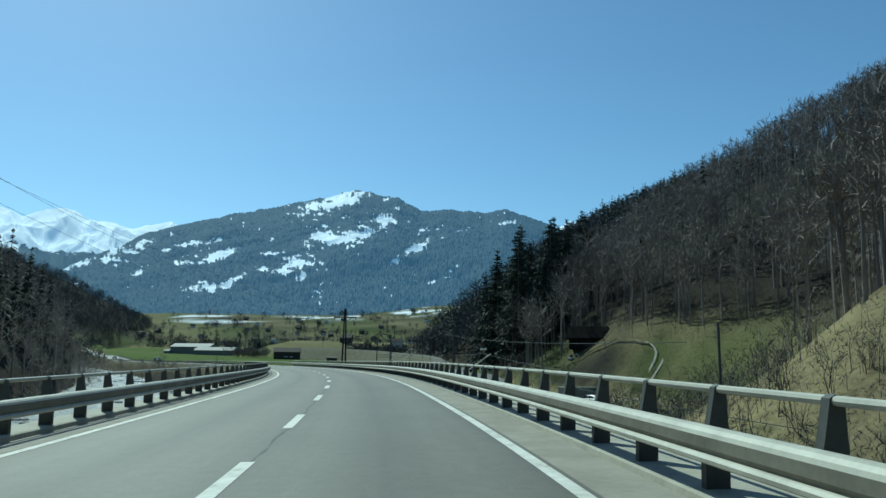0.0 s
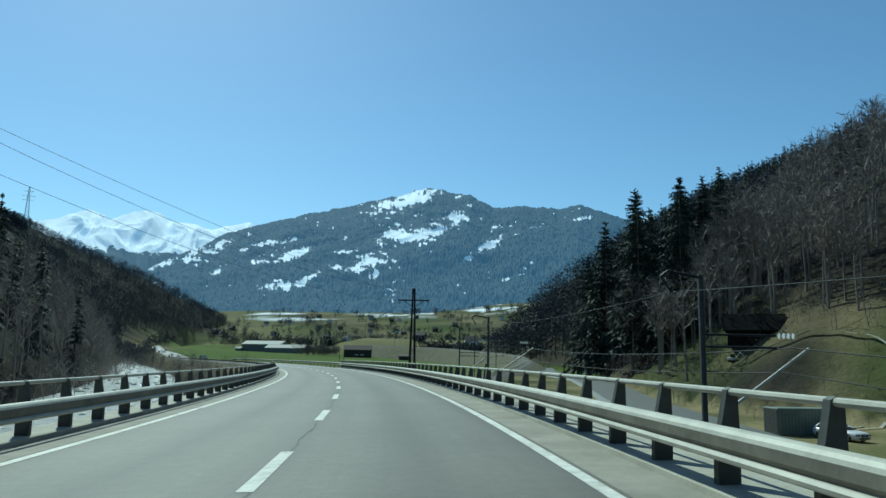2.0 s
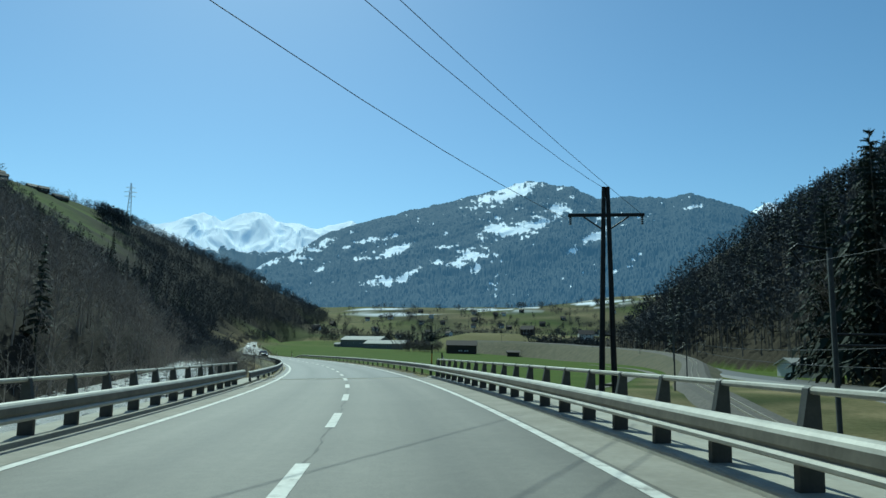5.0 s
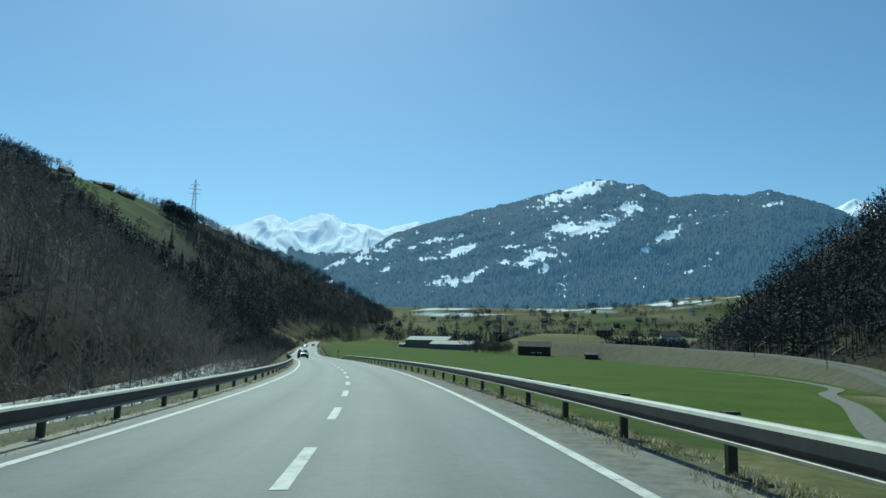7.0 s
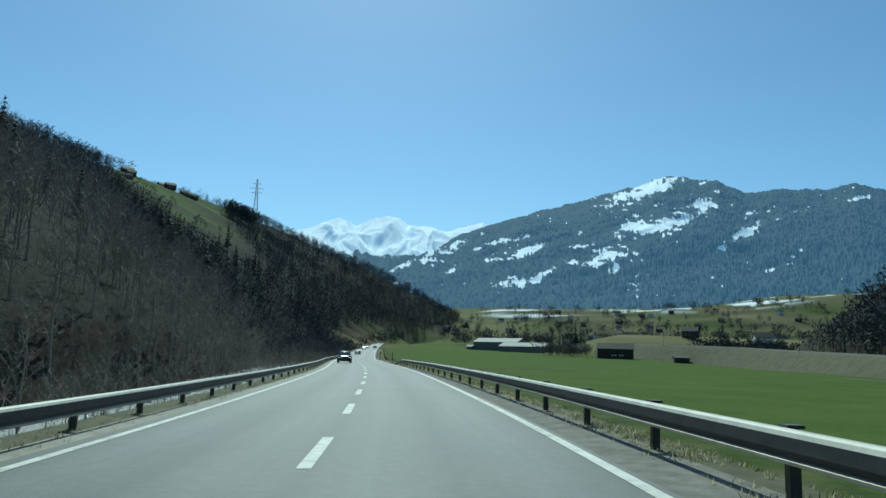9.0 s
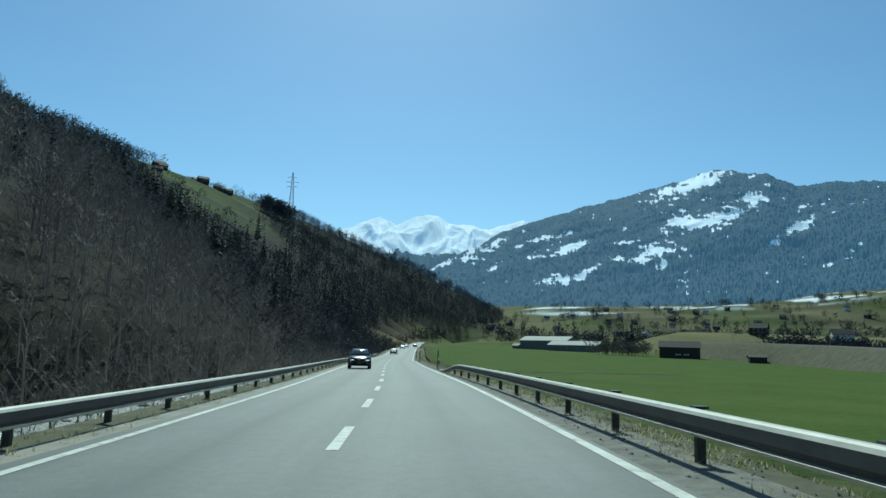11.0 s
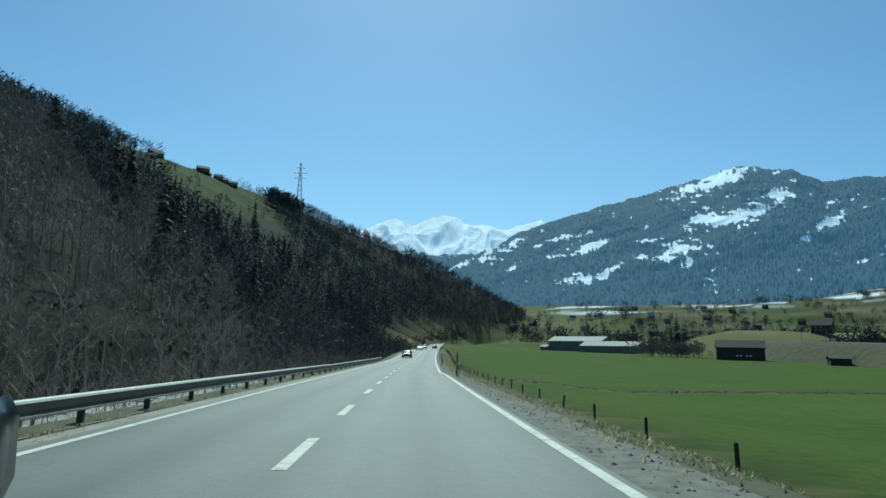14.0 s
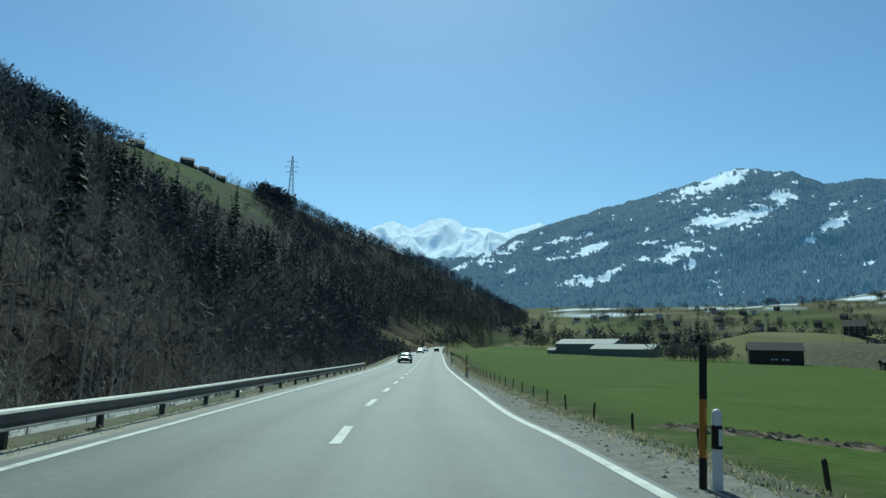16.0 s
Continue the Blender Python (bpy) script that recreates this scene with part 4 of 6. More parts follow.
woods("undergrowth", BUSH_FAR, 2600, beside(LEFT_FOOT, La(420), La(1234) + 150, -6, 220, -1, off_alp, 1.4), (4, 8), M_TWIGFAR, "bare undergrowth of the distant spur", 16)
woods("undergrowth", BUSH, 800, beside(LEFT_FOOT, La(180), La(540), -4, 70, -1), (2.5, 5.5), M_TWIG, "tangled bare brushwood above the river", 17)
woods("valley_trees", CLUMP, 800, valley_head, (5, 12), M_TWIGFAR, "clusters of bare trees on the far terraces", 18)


def bank_scrub(r, n):
    s = r.uniform(S_BRIDGE + 2, 760, n)
    o = -r.uniform(6.5, 13.5, n) - smooth(380, 450, s) * r.uniform(0, 22, n)
    return np.array([tuple(along(float(a), float(b))[0])[:2] for a, b in zip(s, o)])


woods("scrub", BUSH, 900, bank_scrub, (0.8, 2.6), M_TWIG, "brown leafless scrub between road and river", 12)


def spur_foot(r, n):
    s = r.uniform(395, 780, n)
    o = -r.uniform(9, 48, n)
    return np.array([tuple(along(float(a), float(b))[0])[:2] for a, b in zip(s, o)])


woods("bare_woods", BARE_FAR, 330, spur_foot, (6, 12), M_TWIGFAR, "leafless alders at the spur's foot beside the road", 31)
woods("undergrowth", BUSH_FAR, 520, spur_foot, (2, 4.5), M_TWIGFAR, "bare thicket at the spur's foot", 32)
woods("undergrowth", BUSH, 150, beside(RIGHT_FOOT, Ra(20), Ra(92), 3, 26, 1), (1.0, 2.8), M_TWIG, "low bare brush on the dry bank", 33)
woods("undergrowth", BUSH, 420, beside(RIGHT_FOOT, Ra(15), Ra(88), -9, 10, 1), (1.2, 3.8), M_TWIGFAR, "dark brown brushwood between railway and dry bank", 35)
woods("undergrowth", BUSH, 260, beside(RIGHT_FOOT, Ra(88), Ra(180), -4, 22, 1), (0.8, 2.6), M_TWIGFAR, "low dark brush on the rough slope", 36)
woods("bare_woods", BARE_TALL, 270, beside(RIGHT_FOOT, Ra(-30), Ra(85), 13, 95, 1), (14, 22), M_TWIG, "leafless woods above the tan bank", 34)


def gz(x, y):
    return float(ground_z(x, y)[0])


def tree_thing(name, kind, x, y, h, turn, crown_mat, label, trunk_mat=None, group=""):
    """One tree that can be told apart: trunk and crown."""
    e = empty(name, x, y, gz(x, y))
    tagged(e, label, "tree", group)
    c, s_ = math.cos(turn), math.sin(turn)
    for nm, (v, f), mat in zip(("trunk", "crown"), kind, (trunk_mat or M_BARK, crown_mat)):
        w = np.stack([(v[:, 0] * c - v[:, 1] * s_) * h, (v[:, 0] * s_ + v[:, 1] * c) * h, v[:, 2] * h], 1)
        tri_object(nm, w, f, mat, e)
    return e


M_PALEBARK = plain("pale_bark", (0.16, 0.135, 0.10), (0.30, 0.26, 0.2), 1.5, 0.9)


def hazel(seed):
    """A bush of many slender stems leaning outwards from one root."""
    r = np.random.RandomState(seed)
    tv, tf, cv, cf = [], [], [], []
    for i in range(16):
        az, ln = r.uniform(0, 6.28), r.uniform(0.6, 1.05)
        d = np.array([math.cos(az) * 0.45, math.sin(az) * 0.45, 1.0]) * r.uniform(0.8, 1) + r.uniform(-0.15, 0.15, 3)
        tip = d * ln * 0.9
        base = np.array([math.cos(az), math.sin(az), 0]) * 0.05 + np.array([0, 0, -0.05])
        cone_strip(tv, tf, base, tip, 0.008, 0.002, 3)
        for _ in range(9):
            b0 = base + (tip - base) * r.uniform(0.35, 1)
            d2 = d * 0.7 + r.uniform(-0.7, 0.7, 3)
            blade(cv, cf, b0, b0 + d2 * r.uniform(0.12, 0.28), np.cross(d2, r.uniform(-1, 1, 3)) * 0.004)
    return (np.array(tv), np.array(tf)), (np.array(cv), np.array(cf))


PALE_BUSH = [hazel(140 + i) for i in range(3)]


def fine_spruce(seed, tiers=36, arms=11, width=0.2):
    """A spruce close enough to show its boughs: each a thin arm with twigs hanging along both sides."""
    r = np.random.RandomState(seed)
    tv, tf, cv, cf = [], [], [], []
    cone_strip(tv, tf, (0, 0, -0.06), (0, 0, 1.0), 0.012, 0.0015, 6)
    for i in range(tiers):
        u = (i + 0.5) / tiers
        for j in range(arms):
            if r.rand() < 0.18:
                continue
            az = 2 * math.pi * (j + r.rand()) / arms + i * 0.7
            ln = (width * (1 - u) ** 0.75 + 0.012) * r.uniform(0.55, 1.25)
            d, nn = np.array([math.cos(az), math.sin(az), 0]), np.array([-math.sin(az), math.cos(az), 0])
            b0 = np.array([0, 0, 0.08 + 0.92 * u + r.uniform(-0.015, 0.015)])
            tip = b0 + d * ln + np.array([0, 0, -ln * r.uniform(0.1, 0.5) + 0.02 * u])
            blade(cv, cf, b0, tip, np.array([0, 0, 0.006]))
            for k in range(8):
                v = 0.15 + 0.85 * (k + r.rand()) / 8
                m = b0 + (tip - b0) * v
                side = nn * (1 if k % 2 else -1) * ln * r.uniform(0.15, 0.4) * (1.1 - 0.6 * v)
                e = m + side + d * ln * 0.14 - np.array([0, 0, ln * r.uniform(0.08, 0.34)])
                blade(cv, cf, m, e, (tip - b0) * r.uniform(0.05, 0.085))
    return (np.array(tv), np.array(tf)), (np.array(cv), np.array(cf))


BIG_SPRUCE = [fine_spruce(101 + i, width=0.19 + 0.02 * i) for i in range(3)]
BIG_BARE = [bare_tree(111 + i, 1.0, 26, 12, 0.30, thin=0.0022) for i in range(4)]
for i, (x, y, top) in enumerate([(27.5, 219, 44), (33.8, 201, 42.2), (37.9, 197.8, 41.6), (24.4, 199.5, 38.5), (20.6, 221, 36), (36.7, 212, 45), (29, 209, 37), (44, 206, 46), (31, 190, 33), (18, 236, 30)]):
    h = top - gz(x, y)
    tree_thing("spruce", BIG_SPRUCE[i % 3], x, y, h, i * 1.3, M_NEEDLE, "tall dark spruce at the foot of the slope", group="spruces at the slope's foot")
for i, (x, y, h) in enumerate([(-273.08, 380.06, 20), (-257.58, 393.86, 15), (-295.58, 421.86, 17), (-280.58, 441.86, 16), (-287.58, 453.86, 18), (-305.58, 471.86, 15)]):
    tree_thing("spruce", BIG_SPRUCE[(i + 1) % 3], x, y, h, i * 2.1, M_NEEDLE, "dark spruce rising above the bare woods", group="spruces above the river")
for i, (s, o, h) in enumerate([(196, -17, 6.5), (214, -13.5, 5.5), (232, -16, 7), (258, -13, 6), (283, -15.5, 8), (303, -13, 6.5), (322, -16, 7.5), (351, -13.5, 8.5), (362, -17, 7),
                               (384, -14, 7), (412, -15, 8), (438, -13, 7)]):
    p, _ = along(s, o)
    tree_thing("bare_tree", BIG_BARE[i % 4], p.x, p.y, h, i * 1.7, M_BARK, "slender leafless tree on the river bank", group="bare trees on the bank")
for i, (x, y, h) in enumerate([(22.11, 196.56, 21), (29.31, 214.66, 23), (16.61, 228.81, 20), (41.93, 190.48, 22), (34.92, 186.48, 19), (51.8, 178.43, 21), (59.72, 166.4, 20)]):
    tree_thing("bare_tree", BIG_BARE[(i + 2) % 4], x, y, h, i * 0.9, M_TWIG, "tall leafless beech at the wood's edge", group="beeches at the wood's edge")
tree_thing("fruit_tree", bare_tree(131, 1.0, 22, 12, 0.62, 0.1, 0.006), -33.7, 580, 6.5, 0.4, M_TWIG, "low leafless fruit tree in the meadow", M_TWIG)
tree_thing("fruit_tree", bare_tree(132, 1.0, 20, 12, 0.62, 0.1, 0.006), -84, 664, 5, 0.4, M_TWIG, "low leafless fruit tree beside the hut", M_TWIG)

for i, (x, y, h) in enumerate([(22.96, 57.06, 3.4), (25, 62.07, 3.8), (26.43, 54.05, 3.2), (24.55, 67.07, 3.4), (28.48, 60.06, 3.6), (27.09, 72.08, 3.2), (29.36, 48.04, 3.0), (23.35, 46.04, 3.0), (34.7, 84.1, 3.2)]):
    tree_thing("bare_bush", PALE_BUSH[i % 3], x, y, h, i * 1.1, M_PALEBARK, "pale leafless hazel bush on the dry bank", M_PALEBARK, "hazel bushes")

# groves and single trees on the valley floor
def grove(cx, cy, rx, ry):
    def place(r, n):
        a, d = r.uniform(0, 6.28, n), np.sqrt(r.rand(n))
        return np.stack([cx + np.cos(a) * d * rx, cy + np.sin(a) * d * ry], 1)
    return place


woods("grove", CLUMP, 80, grove(-181, 729, 26, 9), (4, 10), M_TWIG, "bare brown grove at the foot of the dry bank", 21)
woods("grove", SPRUCE_FAR, 14, grove(-194, 806, 15, 8), (14, 24), M_NEEDLE, "dark conifers rising from the grove", 22)
woods("grove", CLUMP, 240, grove(-20, 800, 75, 25), (8, 16), M_TWIGFAR, "belt of bare trees below the village", 23)
woods("grove", SPRUCE_FAR, 40, grove(0, 790, 60, 22), (10, 18), M_NEEDLE, "dark conifers in the tree belt", 24)
woods("grove", CLUMP, 130, grove(-300, 1010, 110, 20), (7, 15), M_TWIGFAR, "bare alder belt along the stream", 25)
woods("grove", CLUMP, 90, grove(-170, 1180, 260, 120), (5, 12), M_TWIGFAR, "scattered bare trees among the village houses", 26)
woods("grove", SPRUCE_FAR, 60, grove(-120, 1200, 260, 130), (8, 16), M_NEEDLE, "scattered conifers among the village houses", 27)
woods("grove", CLUMP, 60, grove(-600, 846, 20, 15), (12, 20), M_TWIGFAR, "rounded clump of trees beside the alp", 28)
woods("grove", CLUMP, 40, grove(-700, 815, 60, 18), (4, 8), M_TWIGFAR, "small bare trees round the alp farms", 29)
woods("grove", CLUMP, 34, grove(-476, 604, 70, 40), (3, 6), M_TWIGFAR, "small bare trees scattered over the alp", 38)
woods("undergrowth", BUSH_FAR, 90, grove(-395, 545, 60, 36), (2, 4.5), M_TWIGFAR, "low bare brushwood below the alp", 39)


woods("spruce_woods", SPRUCE, 42, grove(-292, 458, 34, 20), (11, 18), M_NEEDLE, "dark cluster of spruces below the alp", 37)


# ---------- buildings ----------
def gable_house(name, x, y, rz, w, d, eave, ridge, wall_mat, roof_mat, label, category="house", group="", over=0.6, windows=3, rows=1, doors=0, win_mat=None, z=None):
    """A house with its ridge along its width w: walls with gables, a roof with eaves, and windows set into the front."""
    e = empty(name, x, y, (gz(x, y) if z is None else z) - 0.2, rz)
    tagged(e, label, category, group)
    hw, hd = w / 2, d / 2
    V = [(-hw, -hd, -1), (hw, -hd, -1), (hw, hd, -1), (-hw, hd, -1), (-hw, -hd, eave), (hw, -hd, eave), (hw, hd, eave), (-hw, hd, eave), (-hw, 0, ridge), (hw, 0, ridge)]
    F = [(0, 1, 5, 4), (1, 2, 6, 9, 5), (2, 3, 7, 6), (3, 0, 4, 8, 7)]
    mesh_object("wall", V, F, wall_mat, e)
    sl = (ridge - eave) / hd
    for sgn in (-1, 1):
        y0, z0 = sgn * (hd + over), eave - sl * over
        V = [(-hw - over, y0, z0), (hw + over, y0, z0), (hw + over, 0, ridge), (-hw - over, 0, ridge)]
        V += [(a, b, c + 0.25) for a, b, c in V]
        F = [(0, 1, 2, 3), (4, 5, 6, 7), (0, 1, 5, 4), (1, 2, 6, 5), (2, 3, 7, 6), (3, 0, 4, 7)]
        mesh_object("roof", V, F, roof_mat, e)
    for k in range(rows):
        for i in range(windows):
            cx = -hw + w * (i + 1) / (windows + 1)
            cz = eave * (k + 0.55) / rows
            wn_ = empty("window")
            wn_.parent = e
            bm = bmesh.new()
            box(bm, cx - 0.55, cx + 0.55, -hd - 0.06, -hd + 0.05, cz - 0.6, cz + 0.6, 0.03)
            part("frame", bm, M_WHITE, wn_)
            bm = bmesh.new()
            box(bm, cx - 0.43, cx + 0.43, -hd - 0.075, -hd, cz - 0.48, cz + 0.48)
            part("pane", bm, win_mat or M_PANE, wn_)
    return e


M_PANE = plain("window_glass", (0.02, 0.025, 0.03), (0.04, 0.05, 0.055), 1, 0.1, spec=0.6)
# shelter boards near black: the shade under the trees is in the colour
M_SHADED_BOARDS = plain("shaded_shelter_boards", (0.008, 0.008, 0.008), (0.018, 0.017, 0.016), 1.0, 0.95, spec=0.03)
M_BARNWALL = plain("grey_board_wall", (0.16, 0.16, 0.15), (0.26, 0.25, 0.23), 0.8, 0.9, relief=0.03)
gable_house("barn", -283.5, 874, -14, 52, 20, 8.6, 12.6, M_BARNWALL, M_SNOWROOF, "long low barn with a pale metal roof", "barn", windows=5)
gable_house("barn", -247.5, 844, -14, 50, 16, 5.6, 9.2, M_BARNWALL, M_SNOWROOF, "long low barn with a pale metal roof, set forward", "barn", windows=4)
gable_house("shed", -313.5, 870, -14, 7, 6, 3.2, 4.8, M_BARNWALL, M_SNOWROOF, "small shed beside the long barns", "shed", windows=1)
shed = gable_house("field_barn", -138.8, 705, 9, 25, 12, 7.2, 11.0, M_DARKWOOD, M_ROOFDARK, "dark weathered wooden field barn in the meadow", "barn", windows=0)
for i in range(4):
    bm = bmesh.new()
    box(bm, -2.5 + i * 1.9 + (i > 1) * 1.2, -1.2 + i * 1.9 + (i > 1) * 1.2, -6.08, -5.95, 2.1, 2.9, 0.03)
    part("window", bm, M_WHITE, shed, "pale shuttered opening")
gable_house("hut", -90.5, 668, 12, 9.2, 7, 3.6, 4.8, M_DARKWOOD, M_ROOFDARK, "small dark wooden hay hut in the meadow", "hut", windows=0)
for x, y, w in ((-624, 699, 11), (-606, 688, 8), (-597, 731, 10), (-588, 742, 7), (-632, 790, 10), (-575, 655, 8), (-679, 805, 17), (-738, 790, 12), (-722, 800, 9), (-752, 800, 14), (-705, 806, 7), (-655, 828, 8), (-770, 790, 12)):
    gable_house("alp_house", x, y, 52 + w, w, w * 0.75, 2.2 + w * 0.13, 3.6 + w * 0.26, M_DARKWOOD, M_ROOFDARK, "dark wooden farmhouse on the alp's edge", "house", "alp farmhouses", windows=3)
vr_ = np.random.RandomState(33)
for i in range(42):
    x, y = vr_.uniform(-470, 160), 1010 + 430 * vr_.rand() ** 0.8
    light = vr_.rand() < 0.6
    w = vr_.uniform(6.5, 9)
    gable_house("village_house", x, y, vr_.uniform(-40, 40), w, w * 0.75, vr_.uniform(3.5, 5), vr_.uniform(6, 8), M_WALLWHITE if light else M_DARKWOOD, M_ROOFDARK,
                "white-walled village house with a dark roof" if light else "dark timber village house", "house", "village houses", windows=2, rows=2)
gable_house("workshop", 26, 283.3, 20, 11, 7, 2.8, 4.2, M_WALLWHITE, M_SNOWROOF, "low workshop with a pale sheet roof", "workshop", windows=4)
gable_house("shelter", 35.9, 163.4, -20, 8, 5, 1.8, 4.0, M_SHADED_BOARDS, M_SHADED_BOARDS, "wooden shelter under the trees, coloured black for their shade", "shelter", windows=0)
gable_house("farmhouse", -40, 850, 10, 15, 10, 5.5, 9.5, M_WALLWHITE, M_ROOFDARK, "farmhouse behind the railway bank", "house", windows=3, rows=2)
gable_house("farmhouse", -98, 842, -8, 13, 9, 5.0, 8.5, M_DARKWOOD, M_ROOFDARK, "dark farmhouse behind the railway bank", "house", windows=3, rows=2)

# ---------- railway, lower road, masts and wires ----------
RAILWAY = spline([(4.35, -51.24, -4.4), (7.84, -0.01, -4.4), (6.73, 35.03, -4.4), (4.6, 68.08, -4.3), (-1.31, 105.23, -4.2), (-5.79, 140.39, -4.0), (-7.21, 194.65, -3.2), (-3.08, 240.98, -1.4), (4.05, 321.64, 1.6), (0.42, 431.86, 4.8),
                  (-23.58, 561.86, 8.2), (-58, 660, 11.5), (-105, 730, 14), (-150, 795, 15.5)], 2.0)
# the track never dips under the ground
low_ = RAILWAY[:, 1] < 560
lift_ = np.maximum(ground_z(RAILWAY[:, 0], RAILWAY[:, 1]) + 0.45 - RAILWAY[:, 2], 0) * low_
RAILWAY[:, 2] += np.convolve(np.pad(lift_, 8, "edge"), np.ones(17) / 17, "valid")


def ground_ribbon(name, path, half, mat, lift, label, category, cross=None):
    V, F = [], []
    t = np.gradient(path[:, :2], axis=0)
    t /= np.linalg.norm(t, axis=1)[:, None]
    cross = cross or [(-half, 0), (half, 0)]
    k = len(cross)
    for i, (p, d) in enumerate(zip(path, t)):
        for o, dz in cross:
            x, y = p[0] + d[1] * o, p[1] - d[0] * o
            V.append((x, y, p[2] + lift + dz))
        if i:
            for j in range(k - 1):
                a = (i - 1) * k + j
                F.append((a, a + 1, a + k + 1, a + k))
    return tagged(mesh_object(name, V, F, mat), label, category, kind="structure")


M_DRYBANK = plain("dry_bank_grass", (0.038, 0.043, 0.017), (0.125, 0.105, 0.058), 0.3, 0.95, relief=0.08)
M_BALLAST = plain("track_ballast", (0.075, 0.068, 0.058), (0.15, 0.138, 0.118), 2.0, 0.95, relief=0.04)
ground_ribbon("railway_bed", RAILWAY, 2.6, M_BALLAST, 0.0, "grey ballast bed of a single railway track", "railway", [(-2.9, -0.3), (-1.9, 0.25), (1.9, 0.25), (2.9, -0.3)])
for sd in (-1, 1):
    ground_ribbon("railway_bank", RAILWAY, 2.6, M_DRYBANK, 0.0, "dry grassy bank beside the railway track", "bank", sorted([(sd * 2.9, -0.3), (sd * 6, -1.7), (sd * 9, -3.6), (sd * 21, -12)]))
for o in (-0.5, 0.5):
    ground_ribbon("rail", RAILWAY, 0.04, M_STEEL, 0.25, "steel rail of the single track", "rail", [(o - 0.035, 0.0), (o - 0.035, 0.15), (o + 0.035, 0.15), (o + 0.035, 0.0)])
LOWER = spline([(18.35, -41.24), (20.16, 10.02), (15.5, 60.07), (14.1, 105.2), (14.6, 145.4), (14.6, 182), (12.4, 218), (9.5, 256), (9.88, 301.54), (14.47, 381.89)], 2.0)
LOWER = np.column_stack([LOWER, np.interp(LOWER[:, 1], [-60, 60, 150, 220, 300, 400], [-4.6, -4.3, -3.9, -3.0, -2.0, -1.0])])
lift_ = np.maximum(ground_z(LOWER[:, 0], LOWER[:, 1]) + 0.35 - LOWER[:, 2], 0)
LOWER[:, 2] += np.convolve(np.pad(lift_, 6, "edge"), np.ones(13) / 13, "valid")
ground_ribbon("lower_road", LOWER, 3.0, M_ASPHALT, 0.12, "narrow grey service road beside the railway", "road", [(-5.0, -0.7), (-3.8, 0), (3.8, 0), (5.0, -0.7)])
PATH_F = spline([(-12.27, 140.4), (-22.03, 165.5), (-20.73, 186.64), (-16.32, 215.85), (-13.96, 241.05), (-8.41, 271.36), (-11.76, 331.75), (-25.58, 401.86)], 2.0)
PATH_F = np.column_stack([PATH_F, ground_z(PATH_F[:, 0], PATH_F[:, 1])])
ground_ribbon("farm_track", PATH_F, 1.0, M_GRAVEL, 0.08, "pale gravel farm track along the meadow", "track")
FURROW = spline([(-122.58, 326.86), (-116.58, 330.36), (-110.98, 335.26), (-104.98, 341.56), (-96.58, 350.86), (-85.58, 361.86)], 0.6)
fw_ = np.random.RandomState(17)
V, F = [], []
for i in range(900):
    p = FURROW[fw_.randint(4, len(FURROW) - 4)]
    x, y, r_ = p[0] + fw_.uniform(-1.3, 1.3), p[1] + fw_.uniform(-1.3, 1.3), fw_.uniform(0.12, 0.5)
    z_, k = gz(x, y), len(V)
    V += [(x - r_, y - r_ * 0.6, z_ - 0.02), (x + r_, y - r_ * 0.5, z_ - 0.02), (x + r_ * 0.8, y + r_ * 0.6, z_ - 0.02), (x - r_ * 0.7, y + r_ * 0.5, z_ - 0.02), (x, y, z_ + fw_.uniform(0.04, 0.16))]
    F += [(k, k + 1, k + 4), (k + 1, k + 2, k + 4), (k + 2, k + 3, k + 4), (k + 3, k, k + 4)]
tagged(tri_object("earth_clods", np.array(V, float), np.array(F), plain("bare_earth", (0.12, 0.095, 0.055), (0.24, 0.19, 0.12), 1.5, 0.95)), "line of bare brown earth clods across the meadow", "earth", kind="stuff")
TRACK2 = spline([(27.32, 120.27), (37.41, 128.29), (43.51, 136.32), (39.67, 150.38), (31.73, 158.4)], 2.0)
TRACK2 = np.column_stack([TRACK2, ground_z(TRACK2[:, 0], TRACK2[:, 1])])
for o in (-0.8, 0.8):
    ground_ribbon("wheel_track", TRACK2, 0.25, M_CONCRETE, 0.1, "worn wheel track up the dry bank", "track", [(o - 0.2, 0), (o + 0.2, 0)])


def wire(name, pts, r, mat, label, sag=0.0, parent=None, n=16):
    """A hanging wire through the given ends."""
    cu = bpy.data.curves.new(name, "CURVE")
    cu.dimensions, cu.bevel_depth, cu.bevel_resolution = "3D", r, 0
    for a, b in zip(pts[:-1], pts[1:]):
        sp = cu.splines.new("POLY")
        sp.points.add(n)
        for i in range(n + 1):
            u = i / n
            p = Vector(a).lerp(Vector(b), u)
            sp.points[i].co = (p.x, p.y, p.z - sag * 4 * u * (1 - u), 1)
    cu.materials.append(mat)
    ob = new(name, cu)
    if parent:
        ob.parent = parent
    return tagged(ob, label, "wire")


